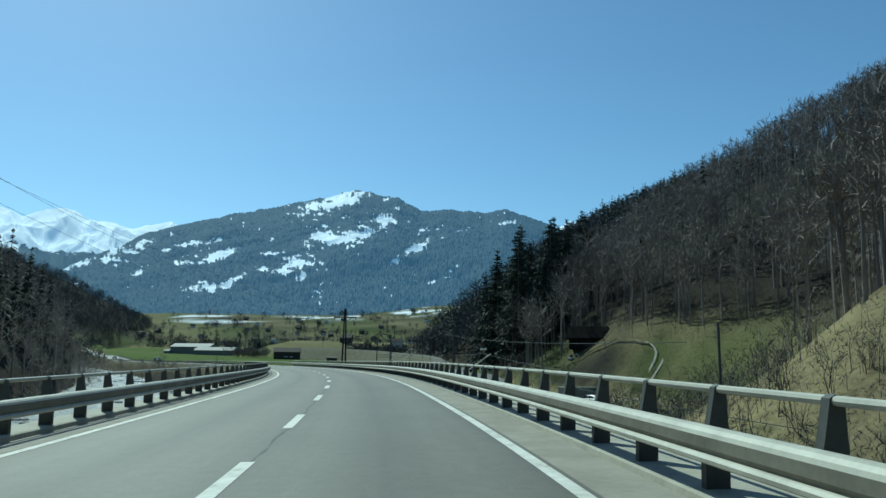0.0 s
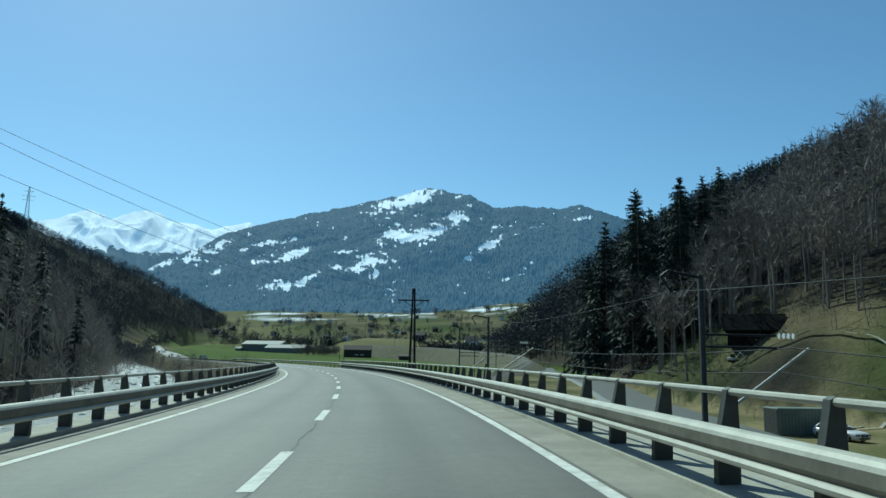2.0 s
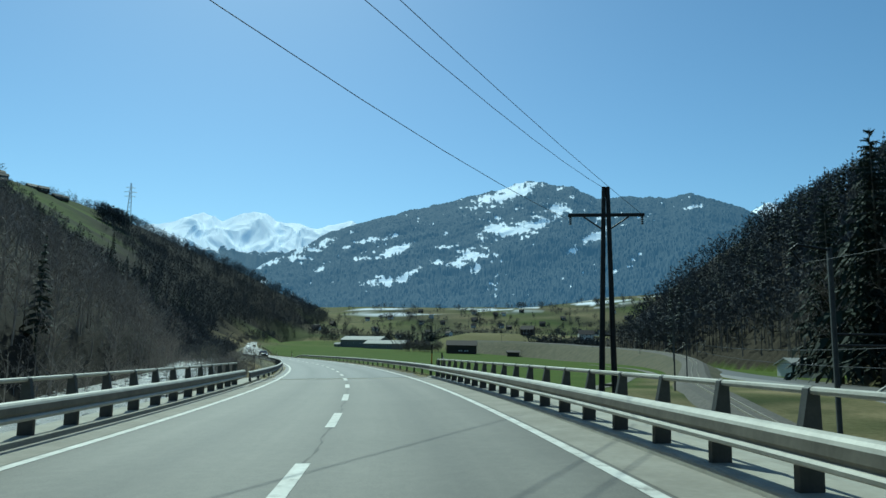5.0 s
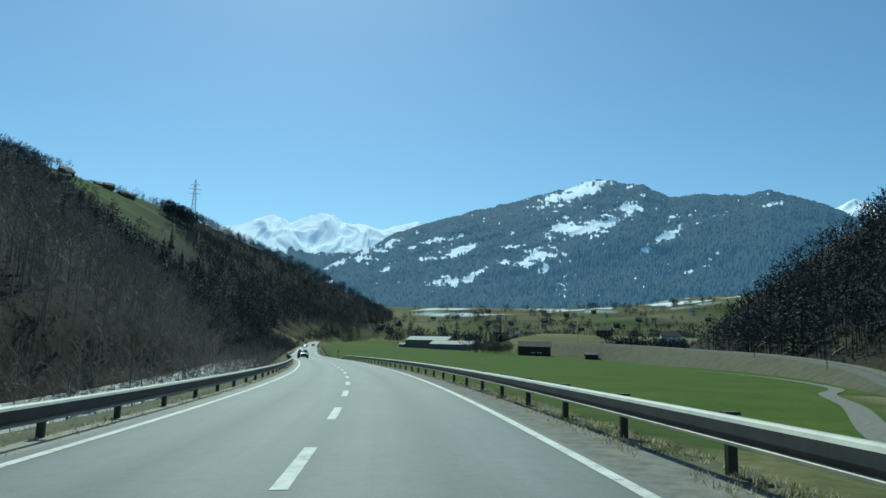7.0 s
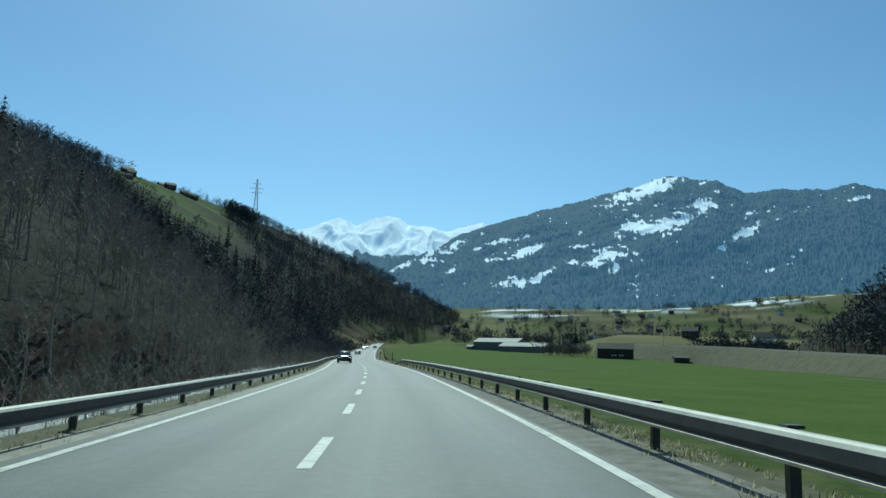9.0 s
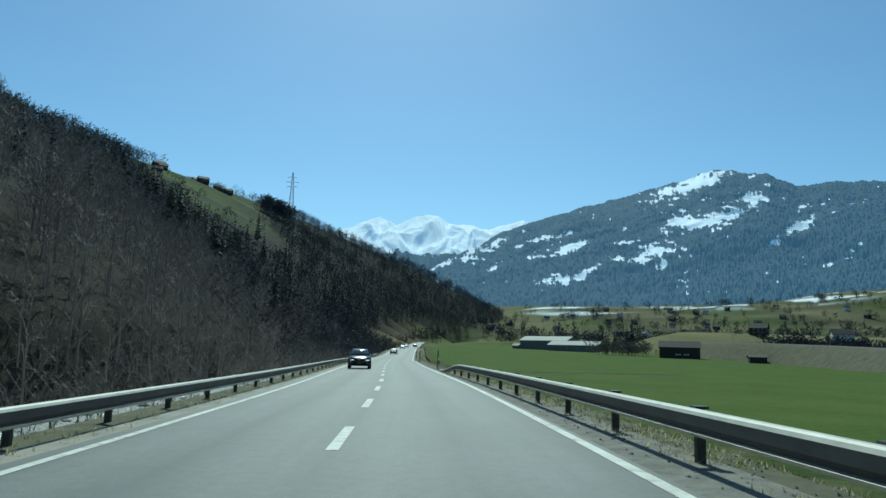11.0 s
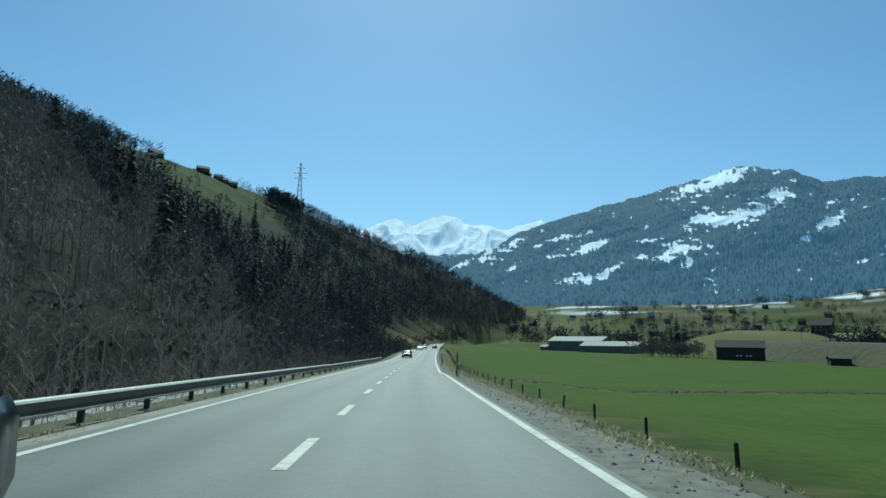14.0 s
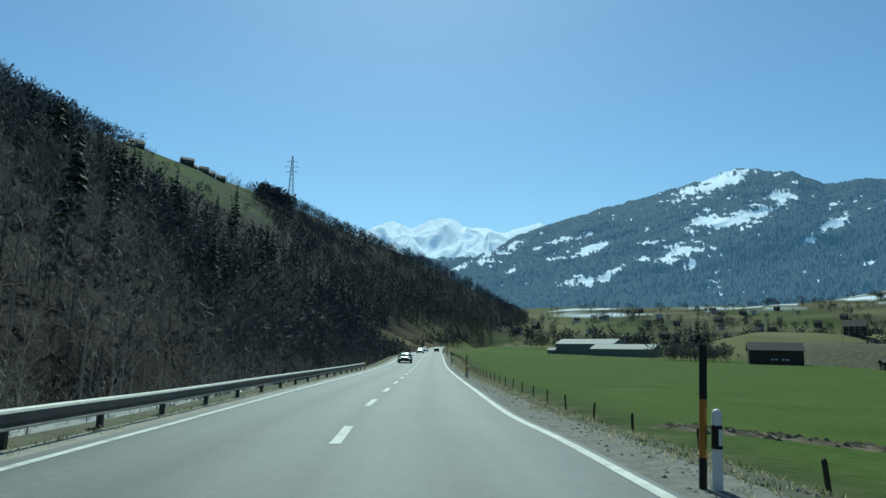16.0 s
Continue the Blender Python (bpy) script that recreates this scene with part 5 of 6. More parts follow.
def catenary_pole(x, y, top, rz, low, ladder=False, arm=True):
    """A railway pole with its bracket, low metres under its top, strut and insulators; the track lies to its right."""
    base = gz(x, y) if y < 230 else top - 9.5
    e = empty("catenary_pole", x, y, base, rz)
    tagged(e, "dark steel railway pole with cantilever and insulators", "catenary pole", "railway poles")
    h = top - base
    bm = bmesh.new()
    if y < 50:
        tube(bm, (0, 0, -0.3), (0, 0, h), 0.045, None, 8)
    for sx in (-0.065, 0.065) if y > 50 else ():
        box(bm, sx - 0.02, sx + 0.02, -0.06, 0.06, -0.3, h, 0.008)
    if y > 50:
        box(bm, -0.05, 0.05, -0.02, 0.02, -0.3, h)
    part("mast", bm, M_POLE, e)
    if arm:
        bm = bmesh.new()
        tube(bm, (0.1, 0, h - low), (2.5, 0, h - low), 0.04)
        tube(bm, (0.1, 0, h - low - 0.4), (2.5, 0, h - low - 0.4), 0.04)
        part("bracket", bm, M_MAST, e)
        bm = bmesh.new()
        tube(bm, (1.0, 0, h - low - 2.3), (3.6, 0, h - low - 0.4), 0.055)
        part("strut", bm, M_ZINC, e, "pale diagonal cantilever tube")
        bm = bmesh.new()
        for k in range(4):
            tube(bm, (2.6 + k * 0.16, 0, h - low), (2.68 + k * 0.16, 0, h - low), 0.1, 0.06)
        part("insulator", bm, M_WHITE, e)
        bm = bmesh.new()
        tube(bm, (0, 0, h - 0.1), (-1.1, 0, h + 0.1), 0.05)
        tube(bm, (-1.1, 0, h + 0.1), (-1.35, 0, h - 0.1), 0.05)
        tube(bm, (-1.35, 0, h - 0.1), (-1.0, 0, h - 0.6), 0.035)
        part("top_bracket", bm, M_MAST, e)
    if ladder:
        bm = bmesh.new()
        for oy in (-0.2, 0.2):
            tube(bm, (-1.1, oy, -0.2), (-0.15, oy, h * 0.62), 0.04)
        for k in range(9):
            u = k / 9
            tube(bm, (-1.1 + 0.95 * u, -0.2, h * 0.62 * u), (-1.1 + 0.95 * u, 0.2, h * 0.62 * u), 0.025)
        part("stay", bm, M_MAST, e)
    return e


POLES = [(8.86, 22.02, 2.5), (2.21, 68.39, 4.5), (-5.6, 101.5, 5.0), (-9.9, 134.5, 5.7), (-10.39, 194.76, 6.9), (-6.2, 222.86, 8.0), (0.08, 321.66, 9.5), (-4.58, 431.86, 13), (-27.58, 561.86, 17), (-62, 656, 20), (-108, 726, 22.5)]
LOW = [2.0, 2.0, 2.0] + [3.2] * 8
for i, (x, y, top) in enumerate(POLES):
    catenary_pole(x, y, top, [2, 7, 8, 4, -2, -4, 0, 8, 12, 8, 0][i], LOW[i], i == 2, i not in (0, 4, 5))
for dz, r, dx in ((-0.4, 0.018, 2.9), (-1.2, 0.016, 2.6), (None, 0.012, -1.0)):
    wire("overhead_wire", [(x + dx, y, t_ - 0.6 if dz is None else t_ - b + dz) for (x, y, t_), b in zip(POLES, LOW)], r, M_MAST, "thin overhead railway wire", 0.35)

mx, my = -17.95, 151
mb = gz(mx, my)
mast = empty("power_mast", mx, my, mb, 5)
tagged(mast, "dark timber A-frame power mast with crossarm", "power mast")
for nm, a, b in (("leg", -0.45, -0.12), ("leg", 0.45, 0.12)):
    bm = bmesh.new()
    tube(bm, (a, 0, -0.3), (b, 0, 12.15 - mb), 0.2, 0.13, 10)
    part(nm, bm, M_MAST, mast)
bm = bmesh.new()
box(bm, -2.35, 2.35, -0.09, 0.09, 10.25 - mb, 10.45 - mb, 0.02)
part("crossarm", bm, M_MAST, mast)
bm = bmesh.new()
tube(bm, (-1.4, 0, 10.25 - mb), (-0.1, 0, 9.35 - mb), 0.05)
tube(bm, (1.4, 0, 10.25 - mb), (0.1, 0, 9.35 - mb), 0.05)
part("brace", bm, M_MAST, mast)
for zz in (3, 6):
    bm = bmesh.new()
    tube(bm, (-0.7 + zz * 0.05, 0, zz), (0.7 - zz * 0.05, 0, zz), 0.07)
    part("spreader", bm, M_MAST, mast)
for ox, oz in ((-2.2, 10.35), (0, 12.25), (2.2, 10.35)):
    bm = bmesh.new()
    for k in range(4):
        tube(bm, (ox, 0, oz - mb - 0.12 - k * 0.13), (ox, 0, oz - mb - 0.2 - k * 0.13), 0.06, 0.1)
    part("insulator", bm, M_MAST, mast)
for dx, end, sag in ((2.4, (-73, -50.4, 46.4), 8.4), (0, (-59.1, -43.7, 52.4), 14.6), (-2.4, (-71.2, -95.7, 72.1), 19.2)):
    wire("power_line", [(mx + dx, my, 10.15 if dx else 12.0), end], 0.016, M_MAST, "dark power line crossing above the bridge", sag, n=40)

# lattice pylon on the ridge
px, py = -583, 852
pz = gz(px, py) - 0.5
py_ = empty("lattice_pylon", px, py, pz, 30)
tagged(py_, "tall grey steel lattice pylon on the wooded ridge", "pylon")
PH = 201.5 - pz
bm = bmesh.new()
for sx in (-1, 1):
    for sy in (-1, 1):
        tube(bm, (sx * 3.4, sy * 3.4, -2), (sx * 0.5, sy * 0.5, PH), 0.24, 0.14, 5)
part("leg", bm, M_STEEL, py_)
bm = bmesh.new()
for k in range(11):
    u0, u1 = k / 11, (k + 1) / 11
    w0, w1 = 3.4 - 2.9 * u0, 3.4 - 2.9 * u1
    for (ax, ay), (bx, by) in (((-1, -1), (1, -1)), ((1, -1), (1, 1)), ((1, 1), (-1, 1)), ((-1, 1), (-1, -1))):
        tube(bm, (ax * w0, ay * w0, PH * u0), (bx * w1, by * w1, PH * u1), 0.1, None, 4)
        tube(bm, (bx * w0, by * w0, PH * u0), (ax * w1, ay * w1, PH * u1), 0.1, None, 4)
part("bracing", bm, M_STEEL, py_)
for zz, ww in ((0.72, 6.5), (0.81, 7.5), (0.9, 5.5)):
    bm = bmesh.new()
    for s_ in (-1, 1):
        tube(bm, (0, 0, PH * zz + 1.2), (s_ * ww, 0, PH * zz), 0.16, None, 5)
        tube(bm, (0, 0, PH * zz - 0.2), (s_ * ww, 0, PH * zz), 0.16, None, 5)
    part("crossarm", bm, M_STEEL, py_)

# ---------- roadside things ----------
fence = empty("meadow_fence")
tagged(fence, "row of short dark wooden fence posts along the meadow", "fence")
FENCE_POST = post_mesh("fence_post", [(-0.028, -0.5), (0.028, -0.5), (0.028, 0.72), (0.0, 0.76), (-0.028, 0.73)], 0.028)
FENCE_POST.materials.append(M_DARKWOOD)
fr = np.random.RandomState(4)
for i in range(72):
    s = 285.9 + i * 4.4
    p, a = along(s, 6.8 + 0.3 * float(smooth(320, 350, s)))
    z_ = gz(p.x, p.y)
    shared("post", FENCE_POST, Matrix.Translation((p.x, p.y, z_)) @ Matrix.Rotation(a, 4, "Z") @ Euler((radians(fr.uniform(-5, 5)), radians(fr.uniform(-5, 5)), 0)).to_matrix().to_4x4(), fence)

M_YELLOW = plain("yellow_paint", (0.26, 0.13, 0.02), (0.38, 0.2, 0.035), 2, 0.6)


def snow_pole(x, y, z, h=1.7, lean=1.5, band=(0.42, 1.08)):
    e = new("snow_pole")
    e.matrix_world = pose(x, y, z, 0, lean, 0)
    tagged(e, "black and yellow banded snow pole", "snow pole", "snow poles")
    for k, (a, b, m) in enumerate(((-0.35, band[0], M_BLACK), (*band, M_YELLOW), (band[1], h, M_BLACK))):
        bm = bmesh.new()
        tube(bm, (0, 0, a), (0, 0, b), 0.045, None, 12)
        part("band", bm, m, e)
    return e


def delineator(x, y, z, rz):
    """A white reflector post: curved blade, black slanted field, reflector."""
    e = new("delineator")
    e.matrix_world = pose(x, y, z, 0, 1.0, rz)
    tagged(e, "white plastic reflector post with black field", "delineator", "reflector posts")
    bm = bmesh.new()
    bmesh.ops.create_cone(bm, cap_ends=True, segments=20, radius1=0.062, radius2=0.055, depth=1.25, matrix=Matrix.Translation((0, 0, 0.325)))
    bmesh.ops.create_uvsphere(bm, u_segments=20, v_segments=10, radius=0.055, matrix=Matrix.Translation((0, 0, 0.95)))
    part("blade", bm, M_WHITE, e)
    bm = bmesh.new()
    bmesh.ops.create_cone(bm, cap_ends=False, segments=20, radius1=0.061, radius2=0.0605, depth=0.26, matrix=Matrix.Translation((0, 0, 0.69)))
    part("black_field", bm, M_BLACK, e)
    bm = bmesh.new()
    box(bm, -0.005, 0.035, -0.075, -0.058, 0.60, 0.78, 0.004)
    part("reflector", bm, M_WHITE, e, "white reflector")
    return e


for s, o in ((291.0, 4.62), (337.2, 4.64), (383.0, 4.6), (429.0, 4.6), (475.0, 4.6)):
    p, a = along(s, o)
    snow_pole(p.x, p.y, p.z - 0.07, 1.7, 1.6)
    p, a = along(s - 0.12, o + 0.12)
    delineator(p.x, p.y, p.z - 0.1, 28)
p, a = along(403, e_left(403) - 0.9)
snow_pole(p.x, p.y, p.z, 1.3)
p, a = along(152.5, 5.4)
snow_pole(p.x, p.y, p.z - 0.05, 2.02, 0.3, (0.85, 1.45))
p, a = along(153.4, 6.2)
cab = empty("marker_post", p.x, p.y, p.z - 1.75)
tagged(cab, "dark post with a slanting stay beside the bridge end", "post")
bm = bmesh.new()
tube(bm, (0, 0, -0.6), (0, 0, 3.2), 0.045, None, 10)
part("pole", bm, M_MAST, cab)
bm = bmesh.new()
tube(bm, (0.04, -0.02, 3.0), (0.85, -1.9, 2.05), 0.03)
part("brace", bm, M_MAST, cab)

# dead grass along the verges
gr = np.random.RandomState(8)
M_DEADGRASS = plain("dead_grass", (0.30, 0.26, 0.15), (0.52, 0.47, 0.32), 0.7, 0.9)
M_BLADES = plain("verge_grass", (0.06, 0.085, 0.016), (0.15, 0.15, 0.05), 0.6, 0.9)
for m_, c_ in ((M_DEADGRASS, (0.5, 0.44, 0.28, 1)), (M_BLADES, (0.14, 0.18, 0.04, 1))):
    # thin blades let the sun through
    t_ = m_.node_tree
    tl, mx_ = t_.nodes.new("ShaderNodeBsdfTranslucent"), t_.nodes.new("ShaderNodeMixShader")
    tl.inputs["Color"].default_value = c_
    mx_.inputs[0].default_value = 0.5
    t_.links.new(t_.nodes["Principled BSDF"].outputs[0], mx_.inputs[1])
    t_.links.new(tl.outputs[0], mx_.inputs[2])
    t_.links.new(mx_.outputs[0], t_.nodes["Material Output"].inputs["Surface"])


def tufts(name, n, lo, hi, o0, o1, mat, label, seed, s1=470.0):
    """Leaning blades of grass in small clumps along both verges, denser where the clumps gather."""
    gr = np.random.RandomState(seed)
    V, F = [], []
    for i in range(n):
        s = S_BRIDGE + 1 + (s1 - S_BRIDGE) * gr.rand() ** 1.3
        right = gr.rand() < 0.75
        u = gr.rand()
        if math.sin(s * 1.9 + seed) + math.sin(s * 0.63 + u * 3) < gr.uniform(-1.6, 0.6):
            continue
        o = e_right(s) + o0 + (o1 - o0) * u if right else e_left(s) - o0 + 0.35 - (o1 - o0) * 0.85 * u
        p, a = along(s, o)
        d_ = abs(o) - abs(e_right(s) if right else e_left(s))
        z_ = p.z + float(np.interp(d_, [0.35, 0.9, 1.9, 2.4, 3.2], [0, 0.01, -0.03, -0.22, -0.55])) - 0.01
        for k in range(4):
            an, le, hh = gr.uniform(0, 6.28), gr.uniform(0.03, 0.13), gr.uniform(lo, hi)
            x_, y_ = p.x + gr.uniform(-0.07, 0.07), p.y + gr.uniform(-0.07, 0.07)
            m = len(V)
            dx, dy = math.cos(an), math.sin(an)
            V.extend([(x_ - dy * 0.011, y_ + dx * 0.011, z_), (x_ + dy * 0.011, y_ - dx * 0.011, z_), (x_ + dx * le, y_ + dy * le, z_ + hh)])
            F.append((m, m + 1, m + 2))
    return tagged(tri_object(name, np.array(V), np.array(F), mat), label, "grass", kind="stuff")


tufts("grass_tufts", 22000, 0.03, 0.12, 0.8, 3.0, M_DEADGRASS, "tufts of dry pale grass on the verge", 8)
tufts("grass_tufts", 18000, 0.03, 0.11, 1.25, 3.4, M_BLADES, "short green grass creeping onto the verge", 9)

# stones strewn over the gravel verge
vs_ = np.random.RandomState(21)
OCT = np.array([(1, 0, 0), (-1, 0, 0), (0, 1, 0), (0, -1, 0), (0, 0, 1), (0, 0, -1)], float)
OCT_F = np.array([(0, 2, 4), (2, 1, 4), (1, 3, 4), (3, 0, 4), (2, 0, 5), (1, 2, 5), (3, 1, 5), (0, 3, 5)])
pv, pf = [], []
for i in range(5200):
    s = S_BRIDGE + 60 + 250 * vs_.rand() ** 0.8
    d_ = vs_.uniform(0.38, 2.3)
    p, a = along(s, e_right(s) + d_)
    r_ = vs_.uniform(0.012, 0.045)
    z_ = p.z + float(np.interp(d_, [0.35, 0.9, 1.9, 2.4], [0, 0.01, -0.03, -0.22]))
    pv.append(OCT * vs_.uniform(0.6, 1.4, (6, 1)) * np.array([r_, r_, r_ * 0.7]) + np.array([p.x, p.y, z_]))
    pf.append(OCT_F + 6 * i)
tagged(tri_object("verge_stones", np.vstack(pv), np.vstack(pf), plain("verge_stone", (0.09, 0.085, 0.075), (0.34, 0.31, 0.26), 9.0, 0.9)), "small grey stones strewn over the verge", "stones", kind="stuff")

# stones in the river
sv, sf = [], []
ico = bmesh.new()
bmesh.ops.create_icosphere(ico, subdivisions=1, radius=1)
iv, if_ = np.array([v.co[:] for v in ico.verts]), np.array([[v.index for v in f.verts] for f in ico.faces])
ico.free()
n = 0
for i in range(700):
    k = gr.randint(4, 120)
    o = gr.uniform(-11, 11)
    if abs(o) < 5 and gr.rand() < 0.6:
        continue
    p, t = RIVER[k], rt[k]
    q_ = -0.42 * p[0] + 0.907 * p[1]
    z_ = float(np.interp(q_, [-200, 200, 500, 1000], [-5.6, -5.0, -3.4, 3]))
    r_ = gr.uniform(0.15, 0.7)
    sv.append(iv * np.array([r_ * gr.uniform(0.8, 1.5), r_ * gr.uniform(0.8, 1.5), r_ * 0.6]) + np.array([p[0] + t[1] * o, p[1] - t[0] * o, z_]))
    sf.append(if_ + n)
    n += len(iv)
M_STONE = plain("river_stone", (0.16, 0.16, 0.15), (0.34, 0.34, 0.32), 0.8, 0.8)
tagged(tri_object("river_stones", np.vstack(sv), np.vstack(sf), M_STONE), "grey boulders in the river bed", "stones", kind="stuff")


# ---------- vehicles ----------
M_CARBLUE = plain("dark_blue_car_paint", (0.006, 0.009, 0.016), (0.010, 0.014, 0.024), 0.5, 0.22, 0.3, spec=0.6)
M_CARBLACK = plain("black_car_paint", (0.006, 0.006, 0.007), (0.012, 0.012, 0.013), 0.5, 0.25, 0.2, spec=0.6)
M_CARWHITE = plain("white_car_paint", (0.62, 0.62, 0.62), (0.72, 0.72, 0.72), 0.5, 0.3, spec=0.6)
M_CARGLASS = plain("car_glass", (0.015, 0.02, 0.024), (0.03, 0.036, 0.04), 0.5, 0.06, spec=0.7)
M_CHROME = plain("chrome", (0.55, 0.56, 0.58), (0.7, 0.7, 0.72), 1, 0.15, 1.0)
M_LAMP, lt_, lp_ = material("lit_headlight", 0.1)
lp_.inputs["Base Color"].default_value = (0.8, 0.8, 0.8, 1)
lp_.inputs["Emission Color"].default_value = (1.0, 0.98, 0.92, 1)
lp_.inputs["Emission Strength"].default_value = 2.5


def loft(name, secs, mat, parent, label="", bevel=0.02):
    """A body through cross-sections: each (y, [(half width, z), ...]) from the bottom up, mirrored."""
    V, F = [], []
    k = len(secs[0][1])
    for y, prof in secs:
        V += [(x, y, z) for x, z in prof] + [(-x, y, z) for x, z in reversed(prof)]
    n = 2 * k
    for i in range(len(secs) - 1):
        for j in range(n):
            j2 = (j + 1) % n
            F.append((i * n + j, i * n + j2, (i + 1) * n + j2, (i + 1) * n + j))
    F += [tuple(range(n))[::-1], tuple(range((len(secs) - 1) * n, len(secs) * n))]
    bm = bmesh.new()
    vs = [bm.verts.new(v) for v in V]
    for f in F:
        bm.faces.new([vs[i] for i in f])
    bmesh.ops.recalc_face_normals(bm, faces=bm.faces)
    bmesh.ops.bevel(bm, geom=[ed for ed in bm.edges if ed.calc_face_angle(0) > 0.5], offset=bevel, segments=2, affect="EDGES", clamp_overlap=True)
    ob = part(name, bm, mat, parent, label)
    ob.data.polygons.foreach_set("use_smooth", [True] * len(ob.data.polygons))
    return ob


def ring(bm, c, r, tube_r, a0=0.0, a1=2 * math.pi, n=16, sx=1.0, sz=1.0):
    """A bent tube in the x-z plane round c."""
    pts = [(c[0] + r * sx * math.cos(a0 + (a1 - a0) * i / n), c[1], c[2] + r * sz * math.sin(a0 + (a1 - a0) * i / n)) for i in range(n + 1)]
    for p, q in zip(pts[:-1], pts[1:]):
        tube(bm, p, q, tube_r, None, 6)
    return bm


def sheet(name, rows, mat, parent, thick=0.006, push=(0, -1, 0)):
    """A curved pane: rows of points of equal number, with a small thickness."""
    V, F = [], []
    k = len(rows[0])
    for d in (0.0, thick):
        for row in rows:
            V += [tuple(Vector(p) + Vector(push) * d) for p in row]
    n = len(rows) * k
    for i in range(len(rows) - 1):
        for j in range(k - 1):
            a = i * k + j
            F.append((a, a + 1, a + k + 1, a + k))
            F.append((n + a, n + a + k, n + a + k + 1, n + a + 1))
    rim = list(range(k)) + [i * k + k - 1 for i in range(1, len(rows))] + [(len(rows) - 1) * k + j for j in range(k - 2, -1, -1)] + [i * k for i in range(len(rows) - 2, 0, -1)]
    for a, b in zip(rim, rim[1:] + rim[:1]):
        F.append((a, b, n + b, n + a))
    bm = bmesh.new()
    vs = [bm.verts.new(v) for v in V]
    for f in F:
        bm.faces.new([vs[i] for i in f])
    bmesh.ops.recalc_face_normals(bm, faces=bm.faces)
    ob = part(name, bm, mat, parent)
    ob.data.polygons.foreach_set("use_smooth", [True] * len(ob.data.polygons))
    return ob


def car(name, x, y, z, rz, paint, tall, label, lit=True, group=""):
    """A car whose front looks along -y: body, cabin, glass, wheels, lamps, grille and mirrors."""
    e = empty(name, x, y, z, rz)
    tagged(e, label, "car", group)
    H = 1.68 if tall else 1.45
    b = 1.10 if tall else 0.92            # the waist line
    g = 0.25 if tall else 0.2
    # from sill to bonnet: (half width, height) at each station from the nose back
    loft("body", [(-2.36, [(0.60, g + 0.10), (0.70, g + 0.22), (0.72, b - 0.42), (0.66, b - 0.26), (0.45, b - 0.22)]),
                  (-2.28, [(0.76, g + 0.02), (0.86, g + 0.2), (0.87, b - 0.40), (0.80, b - 0.21), (0.50, b - 0.16)]),
                  (-2.08, [(0.84, g), (0.935, g + 0.25), (0.93, b - 0.34), (0.86, b - 0.14), (0.52, b - 0.10)]),
                  (-1.6, [(0.86, g), (0.955, g + 0.3), (0.95, b - 0.24), (0.88, b - 0.07), (0.55, b - 0.04)]),
                  (-1.0, [(0.86, g), (0.95, g + 0.3), (0.945, b - 0.16), (0.885, b), (0.60, b + 0.04)]),
                  (0.0, [(0.86, g), (0.945, g + 0.3), (0.94, b - 0.12), (0.88, b + 0.01), (0.60, b + 0.05)]),
                  (1.0, [(0.86, g), (0.95, g + 0.3), (0.945, b - 0.1), (0.88, b + 0.03), (0.60, b + 0.06)]),
                  (1.8, [(0.86, g), (0.95, g + 0.3), (0.94, b - 0.08), (0.87, b + 0.05), (0.60, b + 0.08)]),
                  (2.2, [(0.80, g + 0.05), (0.90, g + 0.3), (0.89, b - 0.1), (0.82, b + 0.03), (0.60, b + 0.07)]),
                  (2.34, [(0.70, g + 0.15), (0.78, g + 0.3), (0.77, b - 0.12), (0.70, b - 0.02), (0.50, b + 0.02)])], paint, e)
    loft("cabin", [(-1.0, [(0.84, b - 0.05), (0.80, b + 0.02), (0.5, b + 0.045)]), (-0.62, [(0.85, b - 0.05), (0.735, b + 0.27), (0.5, b + 0.30)]),
                   (-0.2, [(0.86, b - 0.05), (0.66, H - 0.09), (0.45, H - 0.045)]), (0.3, [(0.86, b - 0.05), (0.65, H - 0.055), (0.45, H)]),
                   (1.2, [(0.86, b - 0.05), (0.64, H - 0.07), (0.44, H - 0.02)]), (1.85, [(0.85, b - 0.05), (0.62, H - 0.16), (0.42, H - 0.1)]),
                   (2.22, [(0.80, b - 0.05), (0.70, b + 0.12), (0.45, b + 0.15)])], paint, e, "", 0.03)
    rows = []
    for k in range(5):
        u = k / 4
        yy, zz, ww = -0.98 + 0.74 * u, b + 0.05 + (H - 0.09 - b - 0.05) * u, 0.77 - 0.15 * u
        rows.append([(ww * v, yy - 0.05 + 0.06 * abs(v) ** 2.5, zz + 0.03 - 0.02 * v * v) for v in (-1, -0.66, -0.33, 0, 0.33, 0.66, 1)])
    sheet("windscreen", rows, M_CARGLASS, e)
    for sx in (-1, 1):
        for y0, y1, t0, t1 in ((-0.58, 0.30, -0.1, 0.30), (0.38, 1.12, 0.38, 1.08), (1.2, 1.95, 1.16, 1.6)):
            sheet("side_window", [[(sx * 0.868, y0, b + 0.05), (sx * 0.868, y1, b + 0.05)], [(sx * 0.785, (y0 + t0) / 2, (b + H - 0.09) / 2 + 0.02), (sx * 0.785, (y1 + t1) / 2, (b + H - 0.09) / 2 + 0.02)],
                                  [(sx * 0.688, t0, H - 0.12), (sx * 0.688, t1, H - 0.12)]], M_CARGLASS, e, 0.006, (sx, 0, 0))
        bm = bmesh.new()
        box(bm, min(sx * 0.95, sx * 1.09), max(sx * 0.95, sx * 1.09), -0.66, -0.54, b + 0.03, b + 0.16, 0.045)
